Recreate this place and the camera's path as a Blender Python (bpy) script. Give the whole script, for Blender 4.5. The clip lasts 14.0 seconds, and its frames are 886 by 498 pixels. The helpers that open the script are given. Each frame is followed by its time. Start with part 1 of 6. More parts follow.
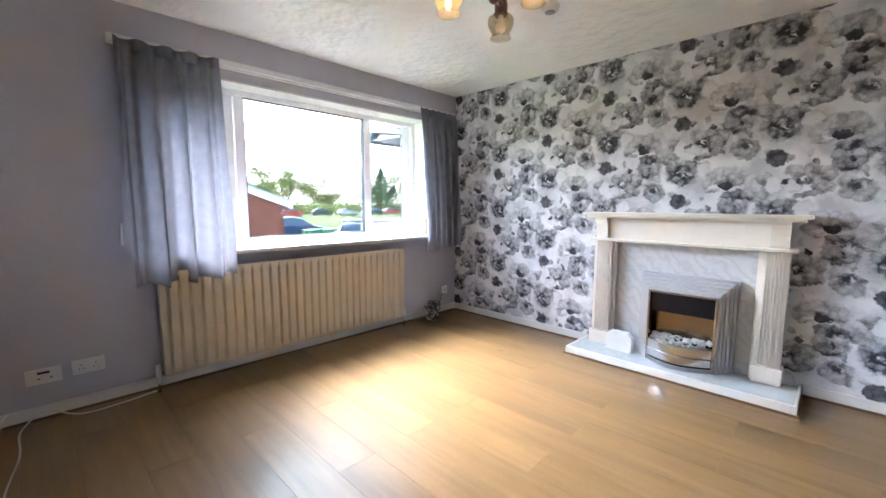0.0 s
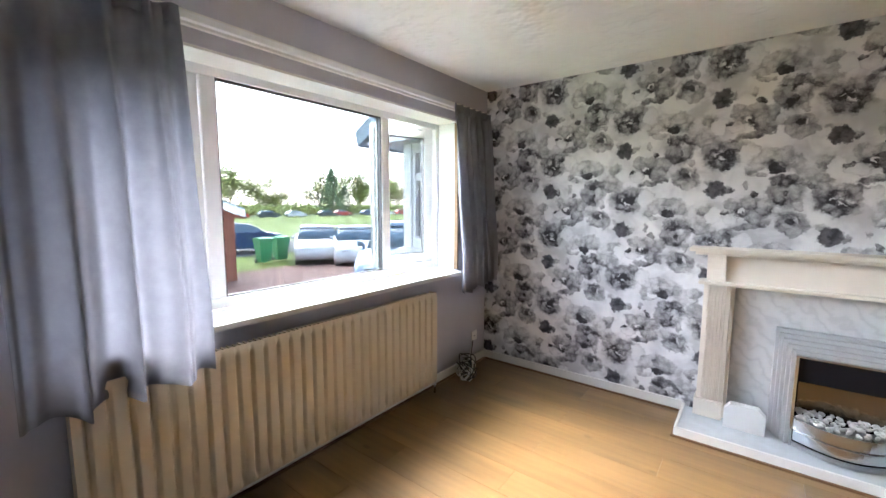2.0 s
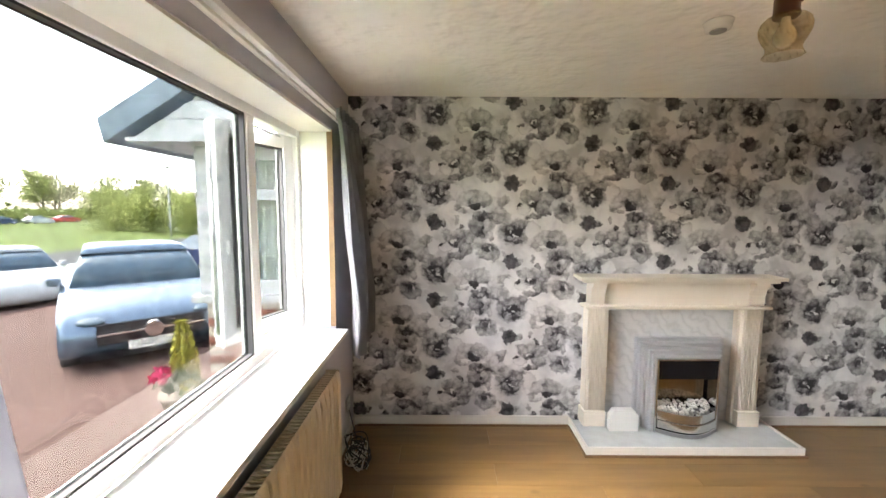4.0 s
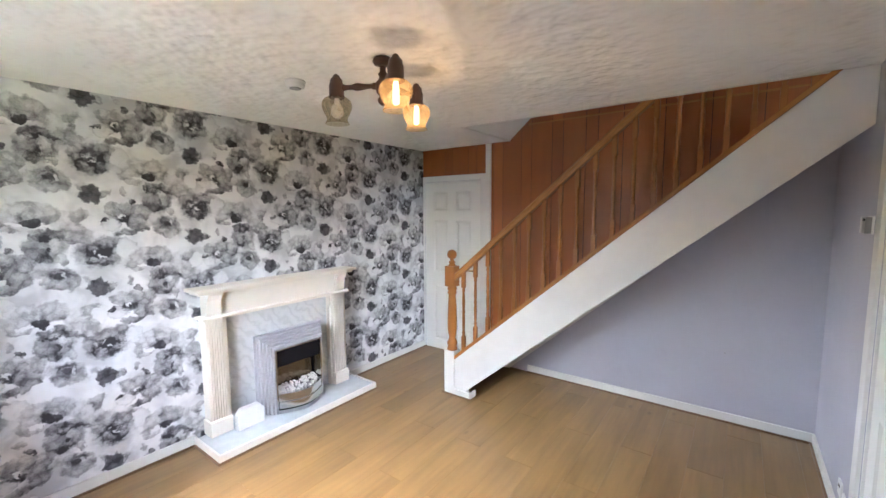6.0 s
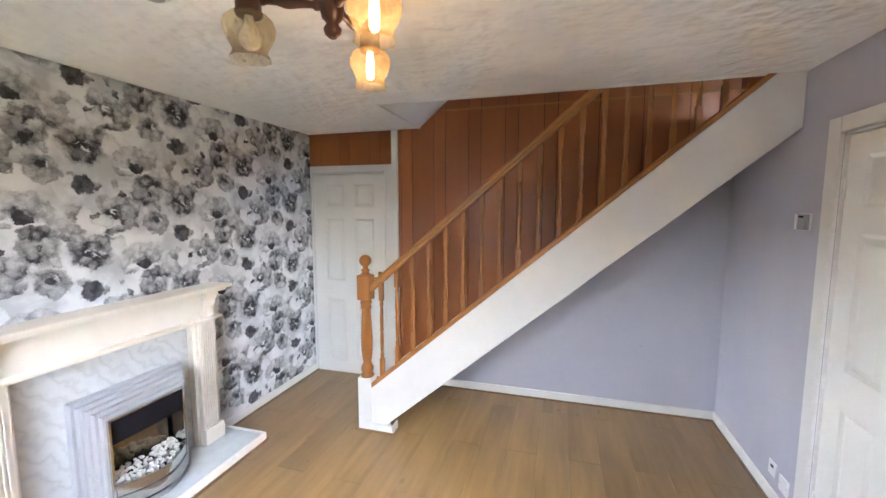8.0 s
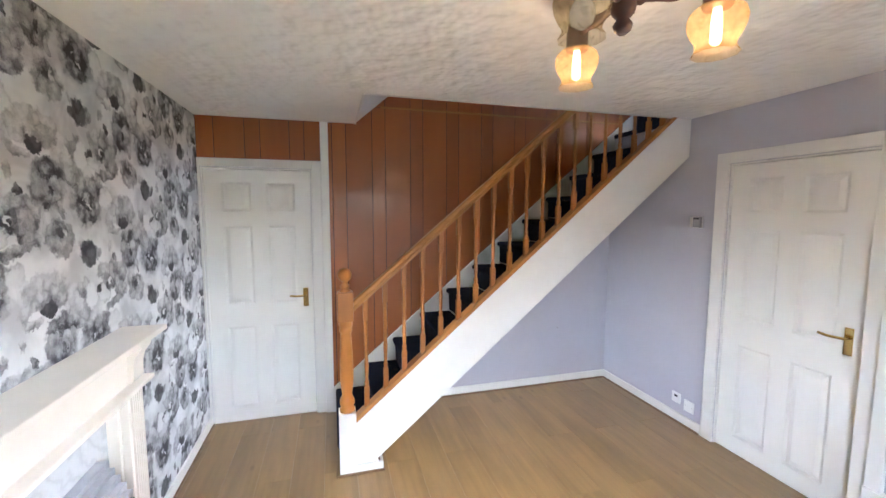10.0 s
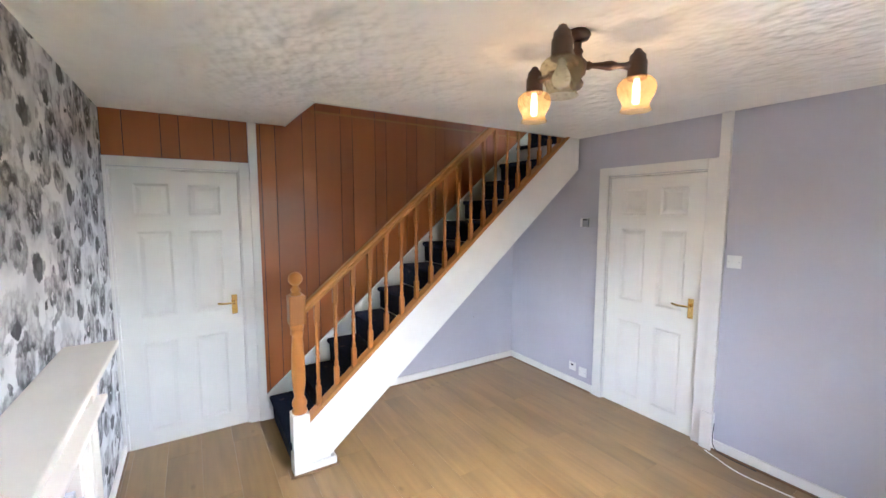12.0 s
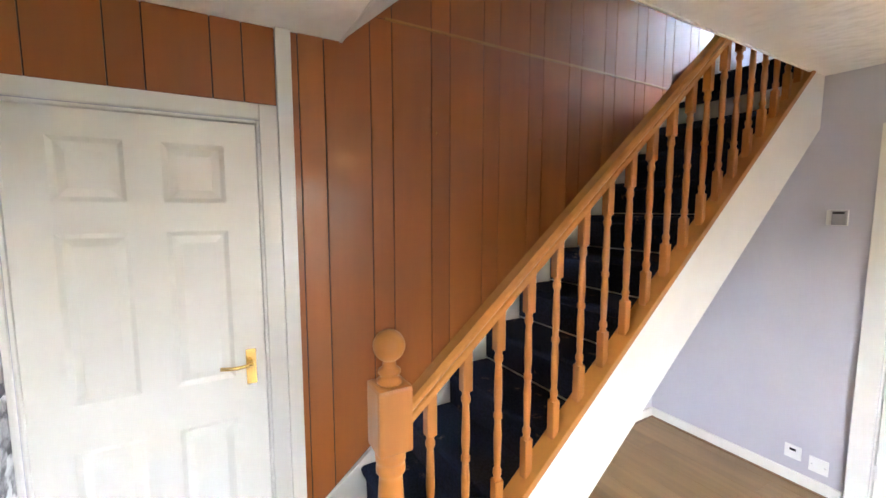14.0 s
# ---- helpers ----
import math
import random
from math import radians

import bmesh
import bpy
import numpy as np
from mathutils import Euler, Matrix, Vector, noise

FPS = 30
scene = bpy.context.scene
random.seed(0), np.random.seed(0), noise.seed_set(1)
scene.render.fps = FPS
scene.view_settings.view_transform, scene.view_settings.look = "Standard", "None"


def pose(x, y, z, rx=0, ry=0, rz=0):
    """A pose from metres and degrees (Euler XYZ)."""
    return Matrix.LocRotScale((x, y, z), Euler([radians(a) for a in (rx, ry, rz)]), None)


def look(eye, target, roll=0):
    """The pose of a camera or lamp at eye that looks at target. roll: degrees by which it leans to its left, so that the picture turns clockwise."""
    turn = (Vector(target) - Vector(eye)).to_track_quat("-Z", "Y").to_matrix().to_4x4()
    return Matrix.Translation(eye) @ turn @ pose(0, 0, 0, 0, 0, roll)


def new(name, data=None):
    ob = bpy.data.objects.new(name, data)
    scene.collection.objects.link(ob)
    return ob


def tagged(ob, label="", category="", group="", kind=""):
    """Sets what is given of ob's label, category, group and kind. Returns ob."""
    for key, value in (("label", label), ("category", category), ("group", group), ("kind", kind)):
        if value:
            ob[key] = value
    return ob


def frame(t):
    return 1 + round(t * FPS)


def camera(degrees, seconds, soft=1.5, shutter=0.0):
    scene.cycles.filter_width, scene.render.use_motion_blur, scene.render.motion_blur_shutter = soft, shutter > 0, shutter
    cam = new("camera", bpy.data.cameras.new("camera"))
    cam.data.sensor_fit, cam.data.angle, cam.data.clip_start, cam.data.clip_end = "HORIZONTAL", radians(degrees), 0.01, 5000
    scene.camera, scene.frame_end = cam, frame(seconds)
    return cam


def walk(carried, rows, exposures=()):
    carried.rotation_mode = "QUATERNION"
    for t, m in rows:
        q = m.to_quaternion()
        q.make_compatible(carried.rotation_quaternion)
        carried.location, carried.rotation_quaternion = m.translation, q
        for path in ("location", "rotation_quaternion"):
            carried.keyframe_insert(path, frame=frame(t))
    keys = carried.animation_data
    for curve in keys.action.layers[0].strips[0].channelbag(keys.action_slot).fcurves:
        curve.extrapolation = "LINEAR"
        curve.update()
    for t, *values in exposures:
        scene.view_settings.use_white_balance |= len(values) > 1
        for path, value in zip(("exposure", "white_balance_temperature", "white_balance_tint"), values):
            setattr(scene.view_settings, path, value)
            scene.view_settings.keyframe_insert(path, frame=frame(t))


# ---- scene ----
cam = camera(95.7, 14.0)
PATH = [
    (0, (0.001, 0.234, 1.201), (-1.391, 1.652, 0.979), 0.2),
    (0.5, (-0.242, 0.249, 1.231), (-1.62, 1.685, 1.032), 0.3),
    (1, (-0.522, 0.301, 1.282), (-1.912, 1.725, 1.085), 0.2),
    (1.5, (-0.823, 0.399, 1.321), (-2.192, 1.842, 1.114), 0.1),
    (2, (-1.205, 0.499, 1.398), (-2.417, 2.076, 1.179), 0.2),
    (4.5, (-2.577, 0.741, 1.625), (-2.105, 2.675, 1.434), 0.0),
    (5, (-2.637, 0.651, 1.664), (-1.667, 2.388, 1.465), -0.2),
    (5.5, (-2.658, 0.591, 1.681), (-1.309, 2.054, 1.481), -0.2),
    (6, (-2.62, 0.503, 1.676), (-1.023, 1.69, 1.481), -0.3),
    (6.5, (-2.604, 0.495, 1.678), (-0.866, 1.464, 1.478), -0.2),
    (7, (-2.59, 0.611, 1.671), (-0.797, 1.475, 1.47), -0.1),
    (7.5, (-2.498, 0.841, 1.651), (-0.667, 1.62, 1.447), -0.1),
    (8, (-2.34, 1.203, 1.666), (-0.43, 1.762, 1.459), -0.0),
    (10.5, (-2.231, 2.903, 1.678), (-0.386, 2.153, 1.495), 0.2),
    (11, (-2.321, 3.088, 1.704), (-0.554, 2.169, 1.523), 0.3),
    (11.5, (-2.375, 3.13, 1.721), (-0.675, 2.095, 1.527), 0.1),
    (12, (-2.303, 3.097, 1.712), (-0.617, 2.04, 1.515), 0.1),
    (12.5, (-2.033, 3.028, 1.694), (-0.348, 1.969, 1.497), 0.1),
    (13, (-1.607, 3.0, 1.661), (0.073, 1.933, 1.461), 0.2),
    (13.5, (-1.168, 2.969, 1.665), (0.515, 1.911, 1.447), 0.2),
    (14, (-0.688, 2.957, 1.643), (1.038, 1.967, 1.441), 0.0),
]
EXPOSURES = [(0, 4.52, 5650, 10), (2, 4.22, 5950, 10), (4.5, 4.08, 7100, 10), (5, 4.3, 6600, 10), (5.5, 4.55, 5900, 10), (6.5, 4.7, 5800, 10), (8, 4.85, 5850, 10), (11, 5.0, 5650, 10), (13, 5.05, 5650, 10), (14, 5.45, 6150, 10)]
walk(cam, [(t, look(eye, target, roll)) for t, eye, target, roll in PATH], EXPOSURES)

# ---- light ----
world = bpy.data.worlds.new("sky")
scene.world = world
world.use_nodes = True
wn, wl = world.node_tree.nodes, world.node_tree.links
sky = wn.new("ShaderNodeTexSky")
sky.sky_type, sky.sun_disc = "NISHITA", False
sky.sun_elevation, sky.sun_rotation = radians(50), radians(275)
sky.air_density, sky.dust_density, sky.ozone_density = 1.0, 3.0, 1.0
wn["Background"].inputs["Strength"].default_value = 0.15
haze = wn.new("ShaderNodeHueSaturation")
haze.inputs["Saturation"].default_value = 0.55
haze.inputs["Value"].default_value = 4.0
wl.new(sky.outputs["Color"], haze.inputs["Color"])
wl.new(haze.outputs["Color"], wn["Background"].inputs["Color"])
sun = new("sun", bpy.data.lights.new("sun", "SUN"))
sun.data.energy, sun.data.angle, sun.data.color = 0.10, radians(40), (1.0, 0.95, 0.88)
sun.matrix_world = look((-19.2, 1.7, 23.0), (0, 0, 0))


# ---- materials ----
class Mat:
    """A node material with a Principled surface and a few short ways to add nodes."""

    def __init__(self, name, rough=0.6, metal=0.0, spec=0.5):
        self.m = bpy.data.materials.new(name)
        self.m.use_nodes = True
        self.t = self.m.node_tree
        self.b = self.t.nodes["Principled BSDF"]
        self.b.inputs["Roughness"].default_value = rough
        self.b.inputs["Metallic"].default_value = metal
        self.b.inputs["Specular IOR Level"].default_value = spec
        self.coord = None

    def n(self, kind, **kw):
        node = self.t.nodes.new("ShaderNode" + kind)
        for k, v in kw.items():
            setattr(node, k, v)
        return node

    def link(self, a, b):
        self.t.links.new(a, b)

    def put(self, socket, v):
        if isinstance(v, bpy.types.NodeSocket):
            self.link(v, socket)
        else:
            socket.default_value = v

    def place(self, scale=(1, 1, 1), world_space=True):
        """World position (or the object's own), scaled."""
        if world_space:
            src = self.n("NewGeometry").outputs["Position"]
        else:
            src = self.n("TexCoord").outputs["Object"]
        mp = self.n("VectorMath", operation="MULTIPLY")
        self.link(src, mp.inputs[0])
        mp.inputs[1].default_value = scale
        return mp.outputs[0]

    def noise(self, vec, scale, detail=4, rough=0.55, dist=0.0):
        no = self.n("TexNoise")
        self.link(vec, no.inputs["Vector"])
        no.inputs["Scale"].default_value = scale
        no.inputs["Detail"].default_value = detail
        no.inputs["Roughness"].default_value = rough
        no.inputs["Distortion"].default_value = dist
        return no.outputs["Fac"]

    def math(self, op, a, b=0.0, c=None, clamp=False):
        mt = self.n("Math", operation=op, use_clamp=clamp)
        self.put(mt.inputs[0], a)
        self.put(mt.inputs[1], b)
        if c is not None:
            self.put(mt.inputs[2], c)
        return mt.outputs[0]

    def ramp(self, fac, stops):
        r = self.n("ValToRGB")
        e = r.color_ramp.elements
        e.remove(e[1])
        e[0].position, e[0].color = stops[0][0], (*stops[0][1], 1)
        for p, c in stops[1:]:
            e.new(p).color = (*c, 1)
        self.link(fac, r.inputs[0])
        return r.outputs[0]

    def mix(self, fac, a, b, mode="MIX"):
        mx = self.n("Mix", data_type="RGBA", blend_type=mode)
        self.put(mx.inputs[0], fac)
        for s, v in ((mx.inputs[6], a), (mx.inputs[7], b)):
            self.put(s, v if isinstance(v, bpy.types.NodeSocket) else (*v, 1))
        return mx.outputs[2]

    def color(self, v):
        self.put(self.b.inputs["Base Color"], v if isinstance(v, bpy.types.NodeSocket) else (*v, 1))
        return self

    def bump(self, height, strength=0.3, dist=0.01):
        bp = self.n("Bump")
        bp.inputs["Strength"].default_value = strength
        bp.inputs["Distance"].default_value = dist
        self.link(height, bp.inputs["Height"])
        self.link(bp.outputs[0], self.b.inputs["Normal"])
        return self

    def rough(self, v):
        self.put(self.b.inputs["Roughness"], v)
        return self


def plain(name, rgb, rough=0.5, metal=0.0, vary=0.06, scale=6.0, bump=0.0, bscale=120.0, spec=0.5):
    """Paint, plastic or metal: one colour, slightly mottled, with fine relief."""
    m = Mat(name, rough, metal, spec)
    p = m.place()
    n1 = m.noise(p, scale, 5)
    lo = tuple(max(0.0, c * (1 - vary)) for c in rgb)
    hi = tuple(min(1.0, c * (1 + vary)) for c in rgb)
    m.color(m.ramp(n1, [(0.3, lo), (0.7, hi)]))
    if bump:
        m.bump(m.noise(p, bscale, 3), bump, 0.002)
    return m.m


def wood(name, light, dark, axis, rough=0.4, ring=9.0, knots=True, world_space=True, coat=0.0, vary=0.0):
    """Timber with grain along one axis: 'x', 'y', 'z'; vary mixes in a shade of its own for each piece."""
    m = Mat(name, rough)
    squash = {"x": (0.09, 1, 1), "y": (1, 0.09, 1), "z": (1, 1, 0.09)}[axis]
    p = m.place(squash, world_space)
    if vary:
        inf = m.n("ObjectInfo")
        off = m.n("VectorMath", operation="MULTIPLY_ADD")
        m.link(inf.outputs["Random"], off.inputs[0])
        off.inputs[1].default_value = (7.3, 5.1, 3.7)
        m.link(p, off.inputs[2])
        p = off.outputs[0]
    a = m.noise(p, ring, 4, 0.5, 0.8)
    b = m.noise(p, ring * 9, 4, 0.6)
    f = m.math("ADD", m.math("MULTIPLY", a, 0.75), m.math("MULTIPLY", b, 0.25))
    c = m.mix(m.math("MULTIPLY_ADD", f, 1.6, -0.3, clamp=True), dark, light)
    if knots:
        q = m.place(tuple(0.45 if s < 1 else 1 for s in squash), world_space)
        v = m.n("TexVoronoi")
        m.link(q, v.inputs["Vector"])
        v.inputs["Scale"].default_value = 3.1
        k = m.ramp(v.outputs["Distance"], [(0.03, (1, 1, 1)), (0.075, (0, 0, 0))])
        c = m.mix(m.math("MULTIPLY", k, 0.6), c, tuple(x * 0.35 for x in dark))
    if vary:
        c = m.mix(m.math("MULTIPLY", m.n("ObjectInfo").outputs["Random"], vary), c, tuple(x * 0.55 for x in dark))
    m.color(c)
    m.b.inputs["Coat Weight"].default_value = coat
    m.b.inputs["Coat Roughness"].default_value = 0.15
    m.rough(m.math("MULTIPLY_ADD", b, 0.25, rough - 0.12))
    return m.m


def make_wall_paint():
    m = Mat("lilac_grey_paint", 0.62)
    p = m.place()
    big = m.noise(p, 1.6, 4)
    fine = m.noise(p, 160, 3)
    c = m.ramp(big, [(0.3, (0.46, 0.455, 0.52)), (0.7, (0.51, 0.505, 0.565))])
    c = m.mix(m.math("MULTIPLY", m.noise(p, 34, 5), 0.10), c, (0.30, 0.30, 0.34))
    m.color(c)
    m.bump(m.math("ADD", fine, m.noise(p, 30, 3)), 0.12, 0.003)
    return m.m


def make_ceiling():
    """White textured plaster: soft broad dabs of a few centimetres."""
    m = Mat("stippled_white_ceiling", 0.7)
    p = m.place()
    v = m.n("TexVoronoi", feature="SMOOTH_F1")
    m.link(p, v.inputs["Vector"])
    v.inputs["Scale"].default_value = 11
    h = m.math("MULTIPLY_ADD", m.noise(p, 15.0, 1, 0.4), 1.0, m.math("MULTIPLY", v.outputs["Distance"], 0.5))
    m.color(m.ramp(m.noise(p, 2.2, 4), [(0.3, (0.85, 0.84, 0.81)), (0.7, (0.90, 0.895, 0.87))]))
    m.bump(h, 0.6, 0.03)
    return m.m


def make_wallpaper():
    """White paper printed with grey watercolour flowers on a half-drop repeat."""
    m = Mat("floral_wallpaper", 0.6)
    W, P = 0.547, 0.553
    pos = m.n("NewGeometry").outputs["Position"]

    def wobble(src, scale, amount):
        no = m.n("TexNoise")
        m.link(pos, no.inputs["Vector"])
        no.inputs["Scale"].default_value = scale
        no.inputs["Detail"].default_value = 2
        ma = m.n("VectorMath", operation="MULTIPLY_ADD")
        m.link(no.outputs["Color"], ma.inputs[0])
        ma.inputs[1].default_value = (amount, 0, amount)
        m.link(src, ma.inputs[2])
        sub = m.n("VectorMath", operation="SUBTRACT")
        m.link(ma.outputs[0], sub.inputs[0])
        sub.inputs[1].default_value = (amount / 2, 0, amount / 2)
        return sub.outputs[0]

    bent = wobble(wobble(wobble(pos, 14, 0.055), 45, 0.034), 120, 0.014)
    sep = m.n("SeparateXYZ")
    m.link(bent, sep.inputs[0])
    X, Z = sep.outputs[0], sep.outputs[2]

    def spot(cx, cz):
        """Coordinates round the nearest repeat of a point of the pattern."""
        qx = m.math("SUBTRACT", X, cx - 2.50)
        col = m.math("FLOOR", m.math("MULTIPLY_ADD", qx, 1 / W, 0.5))
        dx = m.math("MULTIPLY_ADD", col, -W, qx)
        qz = m.math("MULTIPLY_ADD", col, -P / 2, m.math("SUBTRACT", Z, cz + 1.50))
        dz = m.math("SUBTRACT", qz, m.math("MULTIPLY", m.math("FLOOR", m.math("MULTIPLY_ADD", qz, 1 / P, 0.5)), P))
        return dx, dz

    def smooth(v, lo, hi):
        mr = m.n("MapRange", interpolation_type="SMOOTHSTEP")
        m.put(mr.inputs[0], v)
        mr.inputs[1].default_value, mr.inputs[2].default_value = lo, hi
        mr.inputs[3].default_value, mr.inputs[4].default_value = 1.0, 0.0
        return mr.outputs[0]

    wet = m.math("SUBTRACT", m.noise(pos, 20, 4, 0.6, 0.6), 0.5)
    curl = m.noise(bent, 34, 1, 0.5, 1.8)
    lines = smooth(m.math("ABSOLUTE", m.math("SUBTRACT", curl, 0.5)), 0.0, 0.055)
    fold = m.n("TexVoronoi", feature="F1")
    m.link(bent, fold.inputs["Vector"])
    fold.inputs["Scale"].default_value = 25
    crumple = m.math("MULTIPLY_ADD", m.math("POWER", fold.outputs["Distance"], 2.0), 1.9, -0.42)
    ruffle = m.math("MULTIPLY_ADD", lines, 0.4, m.math("MULTIPLY_ADD", wet, 1.5, crumple))
    ink = m.math("MULTIPLY", smooth(m.noise(pos, 5.5, 3, 0.55, 0.4), 0.66, 0.34), 0.26)

    def wash(at, ox, oz, rx, rz, turn=0.0, foot=0.3, tip=0.15, soft=0.22, rim=0.05, rough=0.0):
        """One petal: an oval of ink, shaded from its foot to its tip, with a slightly darker dried rim."""
        nonlocal ink
        dx, dz = at
        c, s = math.cos(radians(turn)), math.sin(radians(turn))
        u = m.math("MULTIPLY_ADD", dx, c / rx, m.math("MULTIPLY_ADD", dz, s / rx, -(ox * c + oz * s) / rx))
        v = m.math("MULTIPLY_ADD", dx, -s / rz, m.math("MULTIPLY_ADD", dz, c / rz, (ox * s - oz * c) / rz))
        q = m.math("MULTIPLY_ADD", u, u, m.math("MULTIPLY", v, v))
        tone = m.math("MULTIPLY_ADD", v, (tip - foot) * 0.65, (tip + foot) / 2)
        if rim:
            tone = m.math("MULTIPLY_ADD", m.math("MULTIPLY", q, m.math("MULTIPLY", q, q)), rim, tone)
        tone = m.math("MULTIPLY", tone, m.math("MULTIPLY_ADD", ruffle, rough or 0.7, 1.0))
        mask = smooth(q, 1.0 - soft * 1.6, 1.0 + soft)
        ink = m.math("MULTIPLY_ADD", mask, m.math("SUBTRACT", tone, ink), ink)

    S, D, A = spot(0.0, 0.0), spot(0.02, 0.21), spot(0.29, 0.115)
    B, R, C = spot(0.34, -0.01), spot(0.385, -0.20), spot(0.148, -0.138)
    # faint leaves between the heads
    wash(C, 0.15, -0.01, 0.075, 0.035, 20, 0.30, 0.16, 0.5)
    wash(S, -0.10, 0.05, 0.09, 0.05, -15, 0.16, 0.10, 0.5)
    wash(A, 0.18, -0.05, 0.085, 0.075, 10, 0.38, 0.20, 0.35)
    wash(A, 0.215, 0.01, 0.05, 0.024, 35, 0.45, 0.25, 0.35)
    wash(A, 0.14, 0.0, 0.06, 0.06, -30, 0.26, 0.14, 0.3)
    wash(S, 0.16, 0.02, 0.017, 0.030, 0, 0.34, 0.22, 0.3)
    # dark round head with a white petal lying over its side
    wash(D, 0.0, 0.005, 0.112, 0.098, 0, 0.58, 0.30, 0.45, 0.0)
    wash(D, 0.085, 0.055, 0.055, 0.036, -25, 0.62, 0.40, 0.35, 0.0)
    wash(D, -0.055, 0.03, 0.050, 0.060, 20, 0.62, 0.32, 0.3)
    wash(D, 0.025, 0.045, 0.055, 0.045, -10, 0.70, 0.36, 0.3)
    wash(D, 0.0, -0.005, 0.066, 0.050, 0, 0.92, 0.62, 0.5, 0.0, 1.3)
    wash(D, -0.035, -0.05, 0.04, 0.028, -30, 0.72, 0.45, 0.3, 0.0, 0.8)
    wash(D, 0.03, -0.062, 0.035, 0.026, 20, 0.82, 0.55, 0.3, 0.0, 0.8)
    wash(D, 0.012, -0.024, 0.024, 0.008, -25, 0.16, 0.16, 0.4)
    wash(D, -0.022, 0.004, 0.013, 0.006, 35, 0.22, 0.22, 0.4)
    wash(D, 0.138, 0.012, 0.052, 0.060, 0, 0.05, 0.10, 0.14, 0.16)
    wash(D, 0.172, -0.028, 0.040, 0.046, 10, 0.12, 0.05, 0.2, 0.10)
    # pale poppy with a black heart
    wash(A, -0.035, 0.05, 0.092, 0.068, 10, 0.30, 0.18, 0.2, 0.14)
    wash(A, 0.045, 0.055, 0.075, 0.062, -20, 0.42, 0.22, 0.25, 0.10)
    wash(A, -0.085, -0.005, 0.060, 0.042, -15, 0.34, 0.20, 0.3, 0.08)
    wash(A, -0.005, 0.028, 0.052, 0.032, 0, 0.62, 0.26, 0.5, 0.0, 0.9)
    wash(A, -0.058, -0.014, 0.036, 0.013, -5, 0.02, 0.05, 0.3)
    wash(A, -0.075, -0.035, 0.045, 0.014, 0, 0.36, 0.14, 0.4)
    # ruffled head below the heart
    wash(B, 0.0, -0.01, 0.090, 0.095, 0, 0.48, 0.42, 0.3, 0.0, 0.5)
    wash(B, -0.035, 0.055, 0.040, 0.036, 10, 0.66, 0.46, 0.3, 0.06)
    wash(B, 0.035, 0.060, 0.045, 0.030, -30, 0.74, 0.44, 0.3, 0.06, 0.7)
    wash(B, 0.0, 0.036, 0.050, 0.024, 0, 0.86, 0.50, 0.5, 0.0, 1.1)
    wash(B, -0.045, -0.02, 0.042, 0.056, 15, 0.58, 0.34, 0.25, 0.10, 0.5)
    wash(B, -0.012, -0.062, 0.042, 0.034, 0, 0.86, 0.52, 0.3, 0.0, 0.7)
    wash(B, 0.034, -0.018, 0.036, 0.055, -8, 0.44, 0.22, 0.16, 0.22)
    wash(B, 0.034, -0.004, 0.017, 0.034, -8, 0.40, 0.16, 0.4)
    wash(B, 0.012, -0.028, 0.012, 0.020, 10, 0.95, 0.80, 0.4)
    wash(B, 0.090, 0.030, 0.060, 0.010, -28, 0.75, 0.50, 0.5)
    wash(B, 0.125, 0.010, 0.050, 0.007, -12, 0.55, 0.40, 0.5)
    wash(B, 0.066, -0.088, 0.018, 0.032, 10, 0.36, 0.20, 0.25, 0.20)
    wash(A, 0.004, -0.002, 0.042, 0.026, -8, 0.98, 0.90, 0.16, 0.0, 0.2)
    # round bud
    wash(R, 0.0, -0.005, 0.082, 0.070, -10, 0.36, 0.34, 0.2, 0.10)
    wash(R, 0.012, -0.028, 0.062, 0.046, -5, 0.30, 0.40, 0.25, 0.10)
    wash(R, -0.006, 0.018, 0.046, 0.038, 0, 0.46, 0.62, 0.3, 0.06)
    wash(R, -0.006, 0.014, 0.024, 0.020, -20, 0.90, 0.96, 0.4, 0.0, 0.2)
    wash(R, 0.022, 0.016, 0.010, 0.022, 20, 0.24, 0.24, 0.4)
    # open flower with white petals
    wash(C, 0.085, 0.025, 0.062, 0.052, 30, 0.46, 0.30, 0.2, 0.12)
    wash(C, 0.078, -0.045, 0.060, 0.042, -25, 0.52, 0.34, 0.22, 0.12)
    wash(C, 0.02, -0.092, 0.075, 0.024, 8, 0.62, 0.36, 0.35)
    wash(C, -0.035, 0.045, 0.060, 0.045, -20, 0.40, 0.24, 0.25, 0.12)
    wash(C, 0.030, 0.055, 0.045, 0.045, 10, 0.44, 0.24, 0.22, 0.14)
    wash(C, -0.20, 0.012, 0.045, 0.034, 25, 0.48, 0.22, 0.3, 0.08)
    wash(C, -0.145, -0.030, 0.044, 0.055, 0, 0.03, 0.08, 0.2, 0.08)
    wash(C, -0.062, -0.038, 0.052, 0.042, -12, 0.04, 0.20, 0.14, 0.26)
    wash(C, -0.092, -0.014, 0.024, 0.012, 25, 0.86, 0.70, 0.3)
    wash(C, 0.052, 0.102, 0.026, 0.016, -40, 0.66, 0.55, 0.25)
    wash(C, 0.0, 0.0, 0.042, 0.034, 0, 0.82, 0.50, 0.4, 0.0, 0.9)
    wash(C, -0.004, 0.004, 0.020, 0.017, 0, 0.08, 0.12, 0.3)
    wash(C, 0.004, -0.001, 0.009, 0.009, 0, 0.90, 0.70, 0.4)
